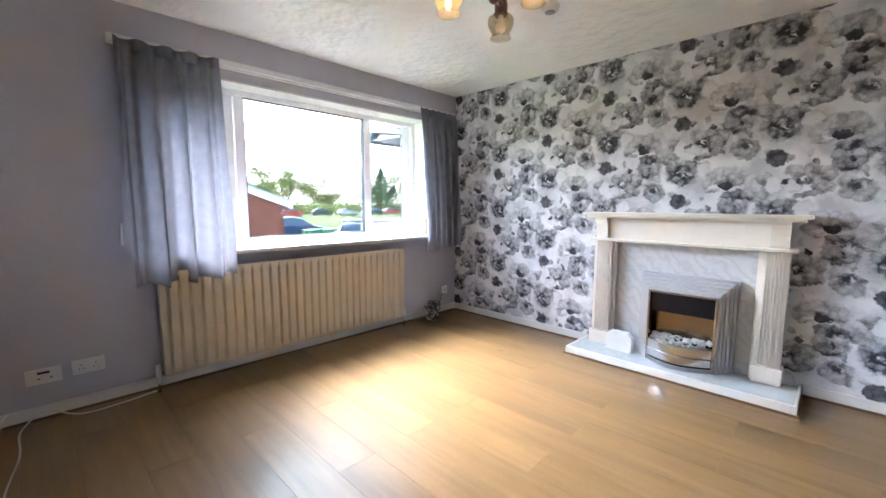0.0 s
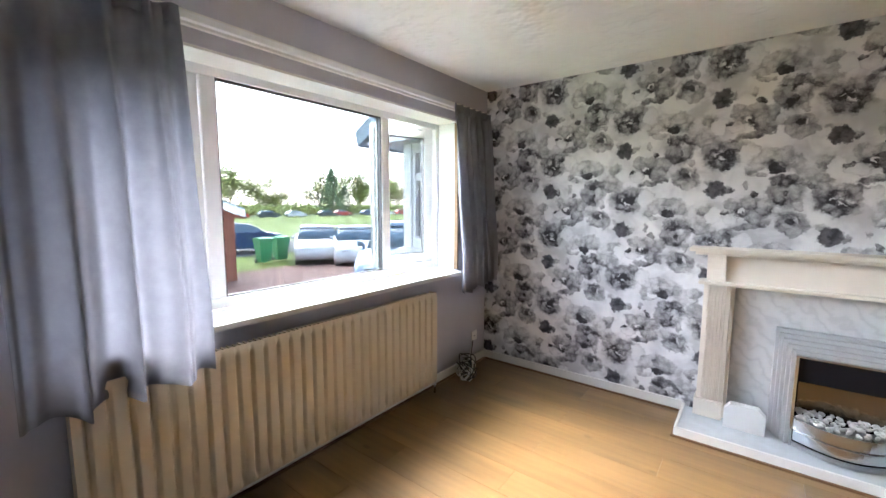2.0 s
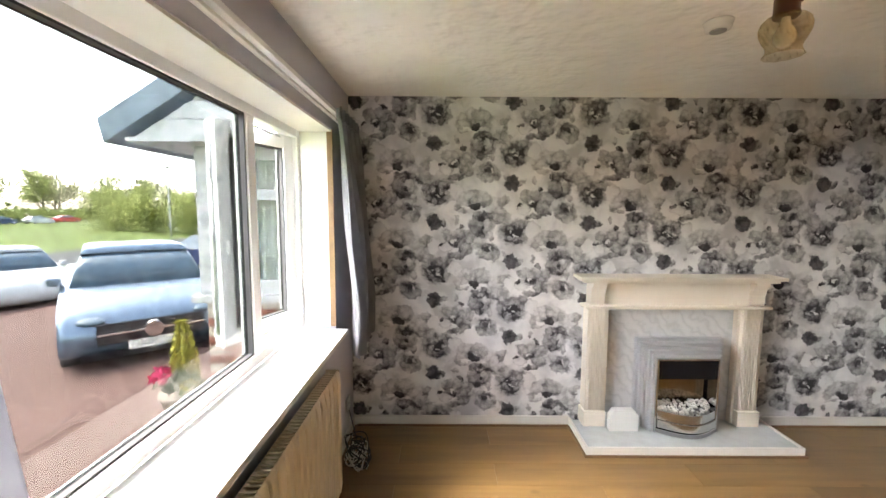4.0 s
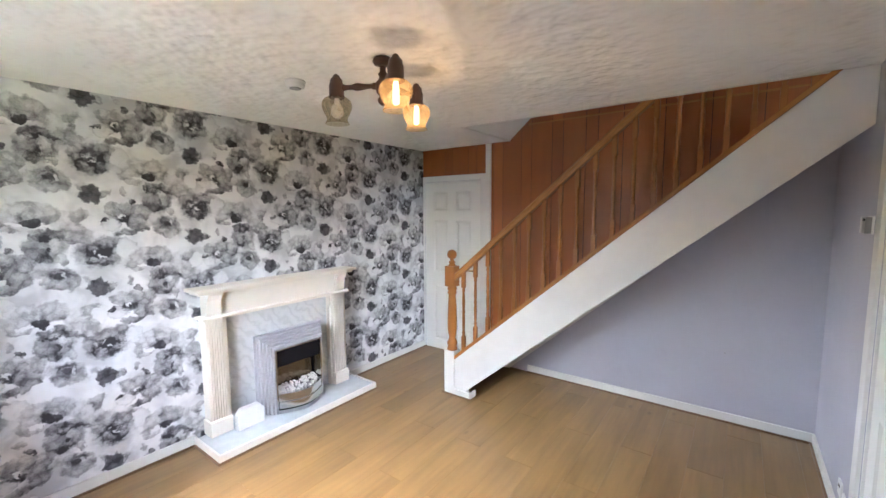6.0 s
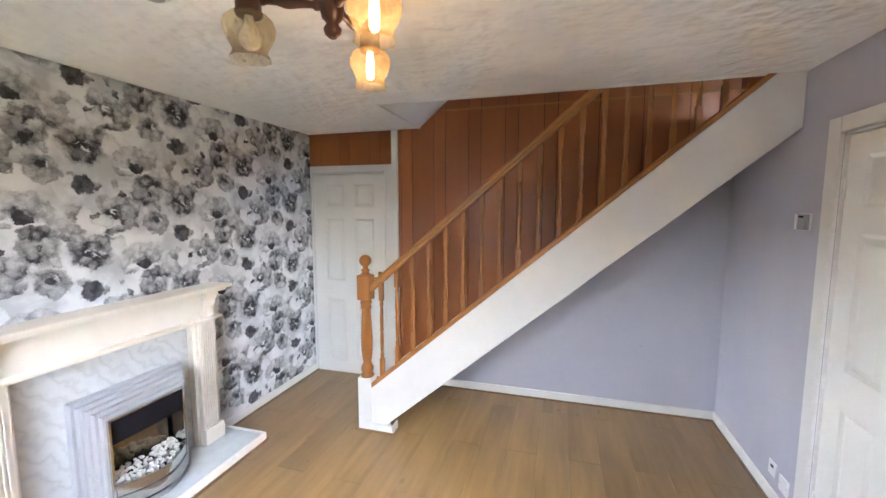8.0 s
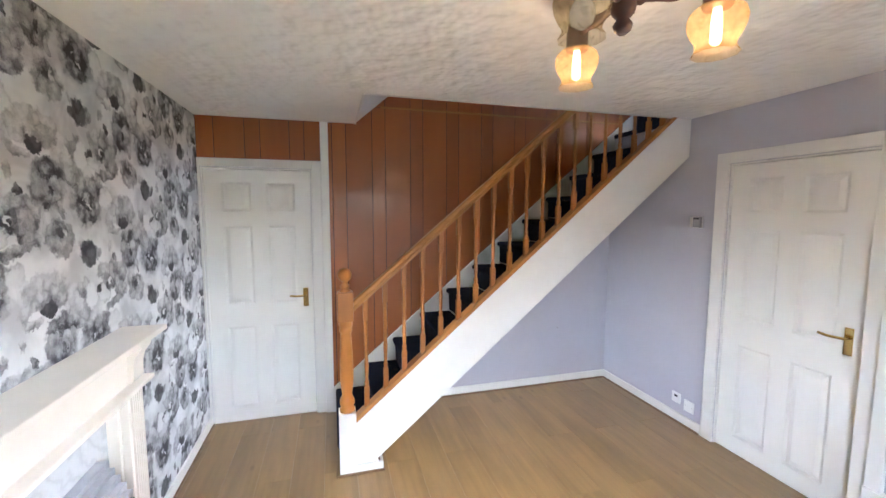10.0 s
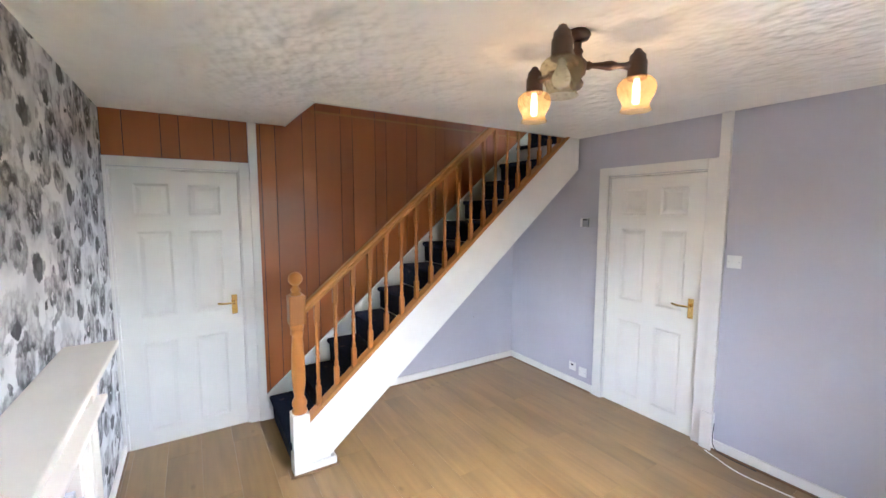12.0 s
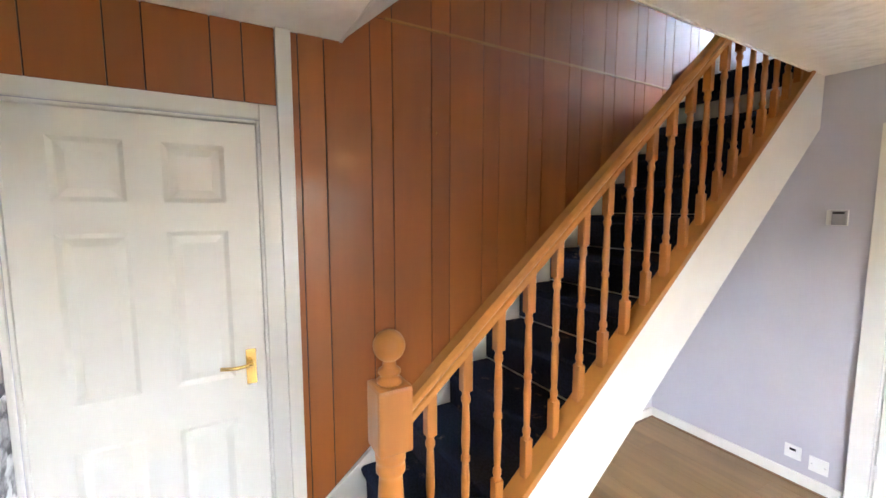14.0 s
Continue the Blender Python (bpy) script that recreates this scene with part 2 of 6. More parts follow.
    # black star
    wash(S, 0.062, -0.002, 0.036, 0.026, 20, 0.52, 0.34, 0.35, 0.0, 0.8)
    wash(S, -0.02, 0.045, 0.050, 0.022, -20, 0.34, 0.16, 0.4)
    for k in range(3):
        wash(S, 0.004, 0.0, 0.058, 0.034, 12 + k * 60, 0.84, 0.80, 0.22, 0.0, 0.25)
    ink = m.math("MAXIMUM", ink, 0.0, clamp=True)
    m.color(m.ramp(ink, [(0.0, (0.81, 0.81, 0.815)), (0.14, (0.68, 0.68, 0.692)), (0.38, (0.37, 0.368, 0.382)), (0.68, (0.135, 0.132, 0.145)), (1.0, (0.022, 0.020, 0.027))]))
    m.bump(m.noise(pos, 200, 3), 0.06, 0.002)
    return m.m


def make_marble():
    m = Mat("white_marble_effect", 0.22)
    p = m.place((1, 1, 1))
    wv = m.n("TexWave", wave_type="BANDS", bands_direction="DIAGONAL")
    m.link(p, wv.inputs["Vector"])
    wv.inputs["Scale"].default_value = 5.5
    wv.inputs["Distortion"].default_value = 9
    wv.inputs["Detail"].default_value = 5
    wv.inputs["Detail Scale"].default_value = 1.8
    c = m.ramp(wv.outputs["Fac"], [(0.0, (0.533, 0.542, 0.546)), (0.25, (0.593, 0.602, 0.602)), (0.8, (0.628, 0.636, 0.636))])
    m.color(m.mix(m.math("MULTIPLY", m.noise(p, 18, 5), 0.3), c, (0.516, 0.525, 0.533)))
    return m.m


def make_carpet():
    m = Mat("navy_carpet", 0.95, spec=0.15)
    p = m.place()
    v = m.n("TexVoronoi")
    m.link(p, v.inputs["Vector"])
    v.inputs["Scale"].default_value = 7.5
    k = m.ramp(v.outputs["Distance"], [(0.10, (1, 1, 1)), (0.2, (0, 0, 0))])
    k = m.math("MULTIPLY", k, m.ramp(m.noise(p, 60, 3), [(0.48, (0, 0, 0)), (0.6, (1, 1, 1))]))
    base = m.ramp(m.noise(p, 90, 4), [(0.3, (0.006, 0.009, 0.022)), (0.7, (0.016, 0.024, 0.055))])
    m.color(m.mix(m.math("MULTIPLY", k, 0.5), base, (0.19, 0.15, 0.13)))
    m.bump(m.noise(p, 260, 3), 0.7, 0.006)
    return m.m


def make_fabric():
    m = Mat("grey_curtain_fabric", 0.85, spec=0.2)
    p = m.place()
    wv = m.n("TexWave", wave_type="BANDS", bands_direction="Z")
    m.link(p, wv.inputs["Vector"])
    wv.inputs["Scale"].default_value = 160
    wv.inputs["Distortion"].default_value = 1
    m.color(m.ramp(m.noise(p, 14, 5), [(0.3, (0.29, 0.295, 0.325)), (0.7, (0.35, 0.355, 0.385))]))
    m.bump(m.math("ADD", wv.outputs["Fac"], m.noise(p, 300, 2)), 0.18, 0.001)
    tr = m.n("BsdfTranslucent")
    tr.inputs["Color"].default_value = (0.42, 0.43, 0.50, 1)
    mx = m.n("MixShader")
    mx.inputs[0].default_value = 0.04
    m.link(m.b.outputs[0], mx.inputs[1])
    m.link(tr.outputs[0], mx.inputs[2])
    m.link(mx.outputs[0], m.t.nodes["Material Output"].inputs[0])
    return m.m


def make_glass(name, tint=(1, 1, 1), rough=0.02):
    m = Mat(name)
    t = m.n("BsdfTransparent")
    t.inputs[0].default_value = (*tint, 1)
    g = m.n("BsdfGlossy")
    g.inputs["Roughness"].default_value = rough
    lw = m.n("LayerWeight")
    lw.inputs[0].default_value = 0.5
    mx = m.n("MixShader")
    m.link(m.math("MULTIPLY_ADD", m.math("POWER", lw.outputs["Facing"], 4.0), 0.45, 0.025), mx.inputs[0])
    m.link(t.outputs[0], mx.inputs[1])
    m.link(g.outputs[0], mx.inputs[2])
    m.link(mx.outputs[0], m.t.nodes["Material Output"].inputs[0])
    return m.m


def make_shade_glass(name, tint, body, amount):
    """Smoked lamp glass: mostly see-through, with a stained, mottled body that takes up light."""
    m = Mat(name, 0.15)
    p = m.place()
    m.color(m.mix(m.noise(p, 60, 4), body, tuple(c * 0.7 for c in body)))
    m.b.inputs["Transmission Weight"].default_value = 0.0
    t = m.n("BsdfTransparent")
    t.inputs[0].default_value = (*tint, 1)
    tl = m.n("BsdfTranslucent")
    tl.inputs[0].default_value = (*body, 1)
    a = m.n("MixShader")
    a.inputs[0].default_value = 0.5
    m.link(m.b.outputs[0], a.inputs[1])
    m.link(tl.outputs[0], a.inputs[2])
    mx = m.n("MixShader")
    m.link(m.math("MULTIPLY_ADD", m.noise(p, 45, 4), 0.4, amount - 0.2, clamp=True), mx.inputs[0])
    m.link(t.outputs[0], mx.inputs[1])
    m.link(a.outputs[0], mx.inputs[2])
    m.link(mx.outputs[0], m.t.nodes["Material Output"].inputs[0])
    return m.m


def make_glow(name, rgb, strength):
    m = Mat(name)
    m.b.inputs["Emission Color"].default_value = (*rgb, 1)
    m.b.inputs["Emission Strength"].default_value = strength
    return m.color(rgb).m


def make_brick():
    m = Mat("red_brick", 0.85)
    p = m.place()
    c = m.ramp(m.noise(p, 24, 5), [(0.3, (0.16, 0.055, 0.032)), (0.7, (0.27, 0.10, 0.06))])
    r = m.n("ObjectInfo").outputs["Random"]
    m.color(m.mix(m.math("MULTIPLY", r, 0.45), c, (0.15, 0.05, 0.03)))
    m.bump(m.noise(p, 80, 4), 0.4, 0.004)
    return m.m


def ground_mat(name, a, b, scale, fine, bump):
    m = Mat(name, 0.9, spec=0.2)
    p = m.place()
    c = m.ramp(m.noise(p, scale, 6), [(0.3, a), (0.7, b)])
    m.color(m.mix(m.math("MULTIPLY", m.noise(p, fine, 4), 0.4), c, tuple(x * 0.6 for x in a)))
    m.bump(m.noise(p, fine, 4), bump, 0.02)
    return m.m


WALL = make_wall_paint()
CEIL = make_ceiling()
PAPER = make_wallpaper()
MARBLE = make_marble()
SLAB = plain("pale_hearth_stone", (0.60, 0.645, 0.66), 0.14, vary=0.06, scale=14)
CARPET = make_carpet()
FABRIC = make_fabric()
# grey tint darkens the view outdoors; shadowless panes still let full daylight in
GLASS = make_glass("dimming_window_glass", (0.31, 0.32, 0.318))
CLEAR = make_glass("clear_glass", (0.93, 0.95, 0.94))
WHITE = plain("white_gloss_paint", (0.75, 0.74, 0.71), 0.34, vary=0.03)
DOORWHITE = plain("white_door_paint", (0.80, 0.79, 0.75), 0.36, vary=0.015, scale=3.0)
UPVC = plain("white_upvc", (0.80, 0.81, 0.82), 0.3, vary=0.02)
CREAM = plain("cream_radiator_enamel", (0.66, 0.57, 0.43), 0.35, vary=0.03)
SURROUND = plain("ivory_fireplace_paint", (0.76, 0.70, 0.61), 0.42, vary=0.03, bump=0.06)
BLACK = plain("black_enamel", (0.008, 0.008, 0.010), 0.22, spec=0.15)
SILL = plain("white_sill_board", (0.60, 0.60, 0.595), 0.35, vary=0.04)
RUBBER = plain("black_rubber", (0.02, 0.02, 0.022), 0.7)
CHROME = plain("brushed_chrome", (0.62, 0.63, 0.65), 0.16, 1.0, 0.05, 20)
SILVER = plain("silver_trim", (0.52, 0.535, 0.56), 0.38, 0.7, 0.03, 10)
STEEL = plain("satin_steel", (0.42, 0.43, 0.45), 0.32, 1.0, 0.08, 14)
BRASS = plain("polished_brass", (0.72, 0.50, 0.17), 0.2, 1.0)
PEBBLE = plain("white_pebble", (0.74, 0.73, 0.71), 0.5, vary=0.15, scale=40)
PLASTIC = plain("white_plastic", (0.76, 0.76, 0.75), 0.35, vary=0.02)
GREYPLASTIC = plain("grey_plastic", (0.32, 0.32, 0.33), 0.4)
CABLE = plain("white_cable", (0.7, 0.69, 0.66), 0.5)
BLACKCABLE = plain("black_cable", (0.02, 0.02, 0.02), 0.5)
TAN = plain("bare_timber_edge", (0.23, 0.135, 0.065), 0.6, vary=0.15, scale=18)
def make_floor():
    """Oak-effect laminate: broad soft grain along x, a shade of its own for each plank."""
    m = Mat("oak_laminate", 0.3)
    shift = m.n("VectorMath", operation="MULTIPLY_ADD")
    m.link(m.n("ObjectInfo").outputs["Random"], shift.inputs[0])
    shift.inputs[1].default_value = (9.1, 5.3, 0.0)
    m.link(m.n("NewGeometry").outputs["Position"], shift.inputs[2])
    def sq(x, y):
        q = m.n("VectorMath", operation="MULTIPLY")
        m.link(shift.outputs[0], q.inputs[0])
        q.inputs[1].default_value = (x, y, 1)
        return q.outputs[0]
    broad = m.noise(sq(0.30, 1.1), 3.2, 3, 0.5)
    fine = m.noise(sq(0.08, 1.2), 22, 4, 0.55)
    knot = m.n("TexVoronoi")
    m.link(sq(0.5, 1.0), knot.inputs["Vector"])
    knot.inputs["Scale"].default_value = 5.0
    spots = m.n("MapRange", interpolation_type="SMOOTHSTEP")
    m.link(knot.outputs["Distance"], spots.inputs[0])
    spots.inputs[1].default_value, spots.inputs[2].default_value = 0.03, 0.10
    spots.inputs[3].default_value, spots.inputs[4].default_value = 0.45, 0.0
    f = m.math("MULTIPLY_ADD", broad, 1.3, m.math("MULTIPLY_ADD", fine, 0.7, -0.46), clamp=True)
    c = m.mix(f, (0.095, 0.052, 0.018), (0.285, 0.176, 0.068))
    c = m.mix(m.math("MULTIPLY", m.n("ObjectInfo").outputs["Random"], 0.25), c, (0.15, 0.088, 0.036))
    c = m.mix(spots.outputs[0], c, (0.075, 0.040, 0.016))
    m.color(c)
    m.rough(m.math("MULTIPLY_ADD", fine, 0.10, 0.29))
    m.b.inputs["Coat Weight"].default_value = 0.15
    m.b.inputs["Coat Roughness"].default_value = 0.14
    return m.m


FLOORWOOD = make_floor()
BEADWOOD = wood("oak_bead", (0.22, 0.125, 0.06), (0.13, 0.07, 0.03), "x", 0.44, 5.5, True, True, 0.15, 0.22)
PANELWOOD = wood("mahogany_panel", (0.44, 0.136, 0.023), (0.265, 0.075, 0.013), "z", 0.42, 3.0, False, True, 0.4, 0.25)
PINE = wood("honey_pine", (0.41, 0.155, 0.026), (0.27, 0.092, 0.015), "z", 0.43, 8.0, False, False, 0.2)
PINERAIL = wood("honey_pine_rail", (0.46, 0.195, 0.036), (0.31, 0.118, 0.02), "y", 0.43, 8.0, True, False, 0.2)
DARKWOOD = wood("dark_turned_wood", (0.085, 0.030, 0.016), (0.035, 0.012, 0.007), "z", 0.42, 14.0, False, False, 0.2)
GROOVE = plain("dark_groove", (0.035, 0.012, 0.005), 0.7)
# one shade glass in two colours: the bulb's warmth is tinted into the lit copy
LITSHADE = make_shade_glass("amber_glass_lit", (1.0, 0.88, 0.66), (0.62, 0.50, 0.34), 0.22)
DIMSHADE = make_shade_glass("shade_glass_unlit", (0.93, 0.88, 0.76), (0.55, 0.48, 0.34), 0.22)
BULB = make_glow("lit_bulb", (1.0, 0.70, 0.36), 0.30)
DEADBULB = plain("unlit_bulb", (0.8, 0.8, 0.78), 0.15)
BRICK = make_brick()
MORTAR = plain("mortar", (0.42, 0.37, 0.31), 0.9)
GRASS = ground_mat("grass", (0.075, 0.105, 0.016), (0.10, 0.135, 0.024), 0.35, 9, 0.5)
PAVING = ground_mat("red_block_paving", (0.10, 0.058, 0.048), (0.14, 0.082, 0.07), 1.4, 14, 0.3)
ASPHALT = ground_mat("asphalt", (0.05, 0.05, 0.053), (0.075, 0.075, 0.078), 1.0, 40, 0.3)


# ---- mesh helpers ----
def box(bm, x0, x1, y0, y1, z0, z1, bevel=0.0):
    x0, x1, y0, y1, z0, z1 = min(x0, x1), max(x0, x1), min(y0, y1), max(y0, y1), min(z0, z1), max(z0, z1)
    v = [bm.verts.new(p) for p in ((x0, y0, z0), (x1, y0, z0), (x1, y1, z0), (x0, y1, z0), (x0, y0, z1), (x1, y0, z1), (x1, y1, z1), (x0, y1, z1))]
    fs = [bm.faces.new([v[i] for i in q]) for q in ((3, 2, 1, 0), (4, 5, 6, 7), (0, 1, 5, 4), (1, 2, 6, 5), (2, 3, 7, 6), (3, 0, 4, 7))]
    if bevel:
        bmesh.ops.bevel(bm, geom=list({e for f in fs for e in f.edges}), offset=bevel, segments=2, affect="EDGES", profile=0.6)
    return bm


def boxes(*rows, bevel=0.0):
    bm = bmesh.new()
    for r in rows:
        box(bm, *r, bevel=bevel)
    return bm


def prism(bm, outline, axis, lo, hi, bevel=0.0):
    """Extrudes an outline of 2D points along an axis: the two other axes in their order."""
    def at(p, s):
        return {"x": (s, p[0], p[1]), "y": (p[0], s, p[1]), "z": (p[0], p[1], s)}[axis]
    a = [bm.verts.new(at(p, lo)) for p in outline]
    b = [bm.verts.new(at(p, hi)) for p in outline]
    n = len(outline)
    fs = [bm.faces.new(a), bm.faces.new(b[::-1])]
    fs += [bm.faces.new((a[i], b[i], b[(i + 1) % n], a[(i + 1) % n])) for i in range(n)]
    bmesh.ops.recalc_face_normals(bm, faces=fs)
    if bevel:
        bmesh.ops.bevel(bm, geom=list({e for f in fs for e in f.edges}), offset=bevel, segments=2, affect="EDGES", profile=0.6)
    return bm


def lathe(bm, profile, cx=0.0, cy=0.0, steps=20, ripple=0.0, lobes=8, top=None):
    """Turns (radius, z) pairs round the upright through (cx, cy)."""
    rings = []
    for k, (r, z) in enumerate(profile):
        ring = []
        for i in range(steps):
            a = 2 * math.pi * i / steps
            rr = r * (1 + (ripple * math.cos(lobes * a) if top is not None and k >= top else 0))
            ring.append(bm.verts.new((cx + rr * math.cos(a), cy + rr * math.sin(a), z)))
        rings.append(ring)
    fs = []
    for a, b in zip(rings, rings[1:]):
        for i in range(steps):
            fs.append(bm.faces.new((a[i], a[(i + 1) % steps], b[(i + 1) % steps], b[i])))
    for f in fs:
        f.smooth = True
    return rings


def capped(bm, profile, cx=0.0, cy=0.0, steps=20):
    rings = lathe(bm, profile, cx, cy, steps)
    bm.faces.new(rings[0][::-1])
    bm.faces.new(rings[-1])
    bmesh.ops.recalc_face_normals(bm, faces=bm.faces[:])
    return bm


def tube(bm, pts, r, steps=8):
    """A round bar or cable along points."""
    pts = [Vector(p) for p in pts]
    rings, up = [], Vector((0, 0, 1))
    for i, p in enumerate(pts):
        d = (pts[min(i + 1, len(pts) - 1)] - pts[max(i - 1, 0)]).normalized()
        s = d.cross(up if abs(d.z) < 0.95 else Vector((1, 0, 0))).normalized()
        u = s.cross(d)
        rings.append([bm.verts.new(p + r * (math.cos(a) * s + math.sin(a) * u)) for a in (2 * math.pi * k / steps for k in range(steps))])
    for a, b in zip(rings, rings[1:]):
        for k in range(steps):
            bm.faces.new((a[k], a[(k + 1) % steps], b[(k + 1) % steps], b[k])).smooth = True
    bm.faces.new(rings[0][::-1])
    bm.faces.new(rings[-1])
    bmesh.ops.recalc_face_normals(bm, faces=bm.faces[:])
    return bm


def mesh_of(name, bm, mat):
    me = bpy.data.meshes.new(name)
    bm.to_mesh(me)
    bm.free()
    me.materials.append(mat)
    return me


def part(name, bm, mat, parent=None, label=""):
    ob = new(name, mesh_of(name, bm, mat))
    if parent is not None:
        ob.parent = parent
        ob.matrix_parent_inverse = parent.matrix_world.inverted()
    return tagged(ob, label)


def thing(name, label, category, at=(0, 0, 0), group="", kind=""):
    ob = new(name)
    ob.empty_display_size = 0.1
    ob.matrix_basis = Matrix.Translation(at)
    ob.matrix_world = Matrix.Translation(at)
    return tagged(ob, label, category, group, kind)


def structure(name, bm, mat, label=""):
    return tagged(part(name, bm, mat, None), label, kind="structure")


# ---- the room: x from the window wall to the stair wall, y from the hall-door wall to the papered wall ----
XW, XB, Y0, Y1, H = -3.09, 1.13, 0.0, 3.575, 2.365
T = 0.12
WY0, WY1, WZ0, WZ1 = 0.74, 3.15, 0.875, 2.055
XO = XW - 0.30
UP = 2.60

structure("wall_west", boxes((XO, XW, Y0 - T, WY0, -0.3, 2.9), (XO, XW, WY1, Y1 + T, -0.3, 2.9), (XO, XW, WY0, WY1, -0.3, WZ0 - 0.03), (XO, XW, WY0, WY1, WZ1, 2.9)), WALL, "lilac-grey painted wall with a wide window")
structure("wall_north", boxes((XW, XB + 0.02, Y1, Y1 + T, 0, H + 0.02)), PAPER, "wall papered with grey watercolour flowers")
D2L, D2R = -0.085, -0.875
structure("wall_south", boxes((XW, D2R, Y0 - T, Y0, 0, H + 0.02), (D2L, XB, Y0 - T, Y0, 0, H + 0.02), (D2R, D2L, Y0 - T, Y0, 1.995, H + 0.02)), WALL, "lilac-grey painted wall with a white door")
D1A, D1B = 2.775, 3.555
structure("wall_east", boxes((XB, XB + T, -2.2, D1A, 0, 4.9), (XB, XB + T, D1B, Y1 + T, 0, 4.9), (XB, XB + T, D1A, D1B, 1.995, 4.9)), WALL, "lilac-grey wall behind the stairs")
WELLX, WELLY = 0.255, 2.435
structure("ceiling", boxes((XW, WELLX, Y0, Y1, H, UP - 0.004), (WELLX, XB, WELLY, Y1, H, UP - 0.004)), CEIL, "white stippled plaster ceiling")
structure("floor_base", boxes((XO, XB + T, Y0 - T, Y1 + T, -0.12, -0.014)), GROOVE, "dark base under the laminate floor")
# stairwell above the room
LW = WELLX - 1.3
structure("wall_stairwell", boxes((LW - 0.1, LW, -2.2, 3.3, UP, 4.9), (LW, XB, 3.2, 3.3, UP, 4.9)), WALL, "pale wall of the upper landing")
structure("ceiling_landing", boxes((LW - 0.1, XB + T, -2.3, 3.3, 4.9, 5.0)), CEIL, "white ceiling over the landing")
structure("floor_landing", boxes((LW, WELLX - 0.02, -2.2, 3.2, UP - 0.003, UP + 0.012), (WELLX, XB, -2.2, Y0 - 0.23, UP - 0.2, UP), (WELLX, XB, 1.75, 3.2, 2.96, 3.06)), CARPET, "navy carpeted landing")
# unseen end wall: its opening is added so sky light reaches the stairs
structure("wall_landing_end", boxes((LW - 0.1, XB, -2.3, -2.2, UP - 0.2, 3.5), (LW - 0.1, 0.40, -2.3, -2.2, 3.5, 4.9), (0.90, XB, -2.3, -2.2, 3.5, 4.9), (0.40, 0.90, -2.3, -2.2, 4.1, 4.9)), WALL, "unseen end wall of the landing with an opening added for sky light")
structure("wall_hall", boxes((-1.2, 0.3, -0.32, -0.27, 0, 2.3), (-1.25, -1.2, -0.32, -T, 0, 2.3), (0.3, 0.35, -0.32, -T, 0, 2.3), (-1.25, 0.35, -0.32, -T, 2.3, 2.35)), WALL, "plain wall behind the hall door")
s0 = 0.86
bm = bmesh.new()
prism(bm, [(WELLY, H), (WELLY - 0.8, H + 0.8 * s0), (WELLY - 0.8, H + 0.8 * s0 + 0.1), (WELLY, H + 0.12)], "x", WELLX, XB)
structure("ceiling_slope", bm, WHITE, "sloping white soffit at the foot of the stairwell")
structure("trim_stairwell", boxes((WELLX - 0.004, WELLX + 0.006, Y0, WELLY, H - 0.006, H + 0.03), (WELLX, XB, WELLY - 0.008, WELLY + 0.004, H - 0.004, H + 0.01)), WHITE, "thin white bead along the stairwell edge")

# skirting
SK = 0.075
def skirting(*row):
    bm = boxes(row, bevel=0.004)
    return structure("baseboard", bm, WHITE, "low white painted skirting board")
skirting(XW, XW + 0.016, Y0, Y1, 0.0, SK)
skirting(XW + 0.016, -1.50, Y1 - 0.016, Y1, 0.0, SK)
skirting(-0.07, XB, Y1 - 0.016, Y1, 0.0, SK)
skirting(XW + 0.016, -1.02, Y0, Y0 + 0.016, 0.0, SK)
skirting(0.01, XB, Y0, Y0 + 0.016, 0.0, SK)
skirting(XB - 0.016, XB, Y0 + 0.016, 2.2, 0.0, SK)
for row in ((XW + 0.016, XW + 0.03, Y0 + 0.03, Y1 - 0.03, 0.0, 0.014), (XW + 0.03, -1.5, Y1 - 0.03, Y1 - 0.016, 0.0, 0.014), (-0.07, XB, Y1 - 0.03, Y1 - 0.016, 0.0, 0.014), (0.01, XB - 0.016, Y0 + 0.016, Y0 + 0.03, 0.0, 0.014), (XW + 0.03, -1.02, Y0 + 0.016, Y0 + 0.03, 0.0, 0.014), (XB - 0.03, XB - 0.016, Y0 + 0.03, 2.2, 0.0, 0.014)):
    structure("trim_floor_bead", boxes(row, bevel=0.003), BEADWOOD, "wood-effect bead along the skirting")


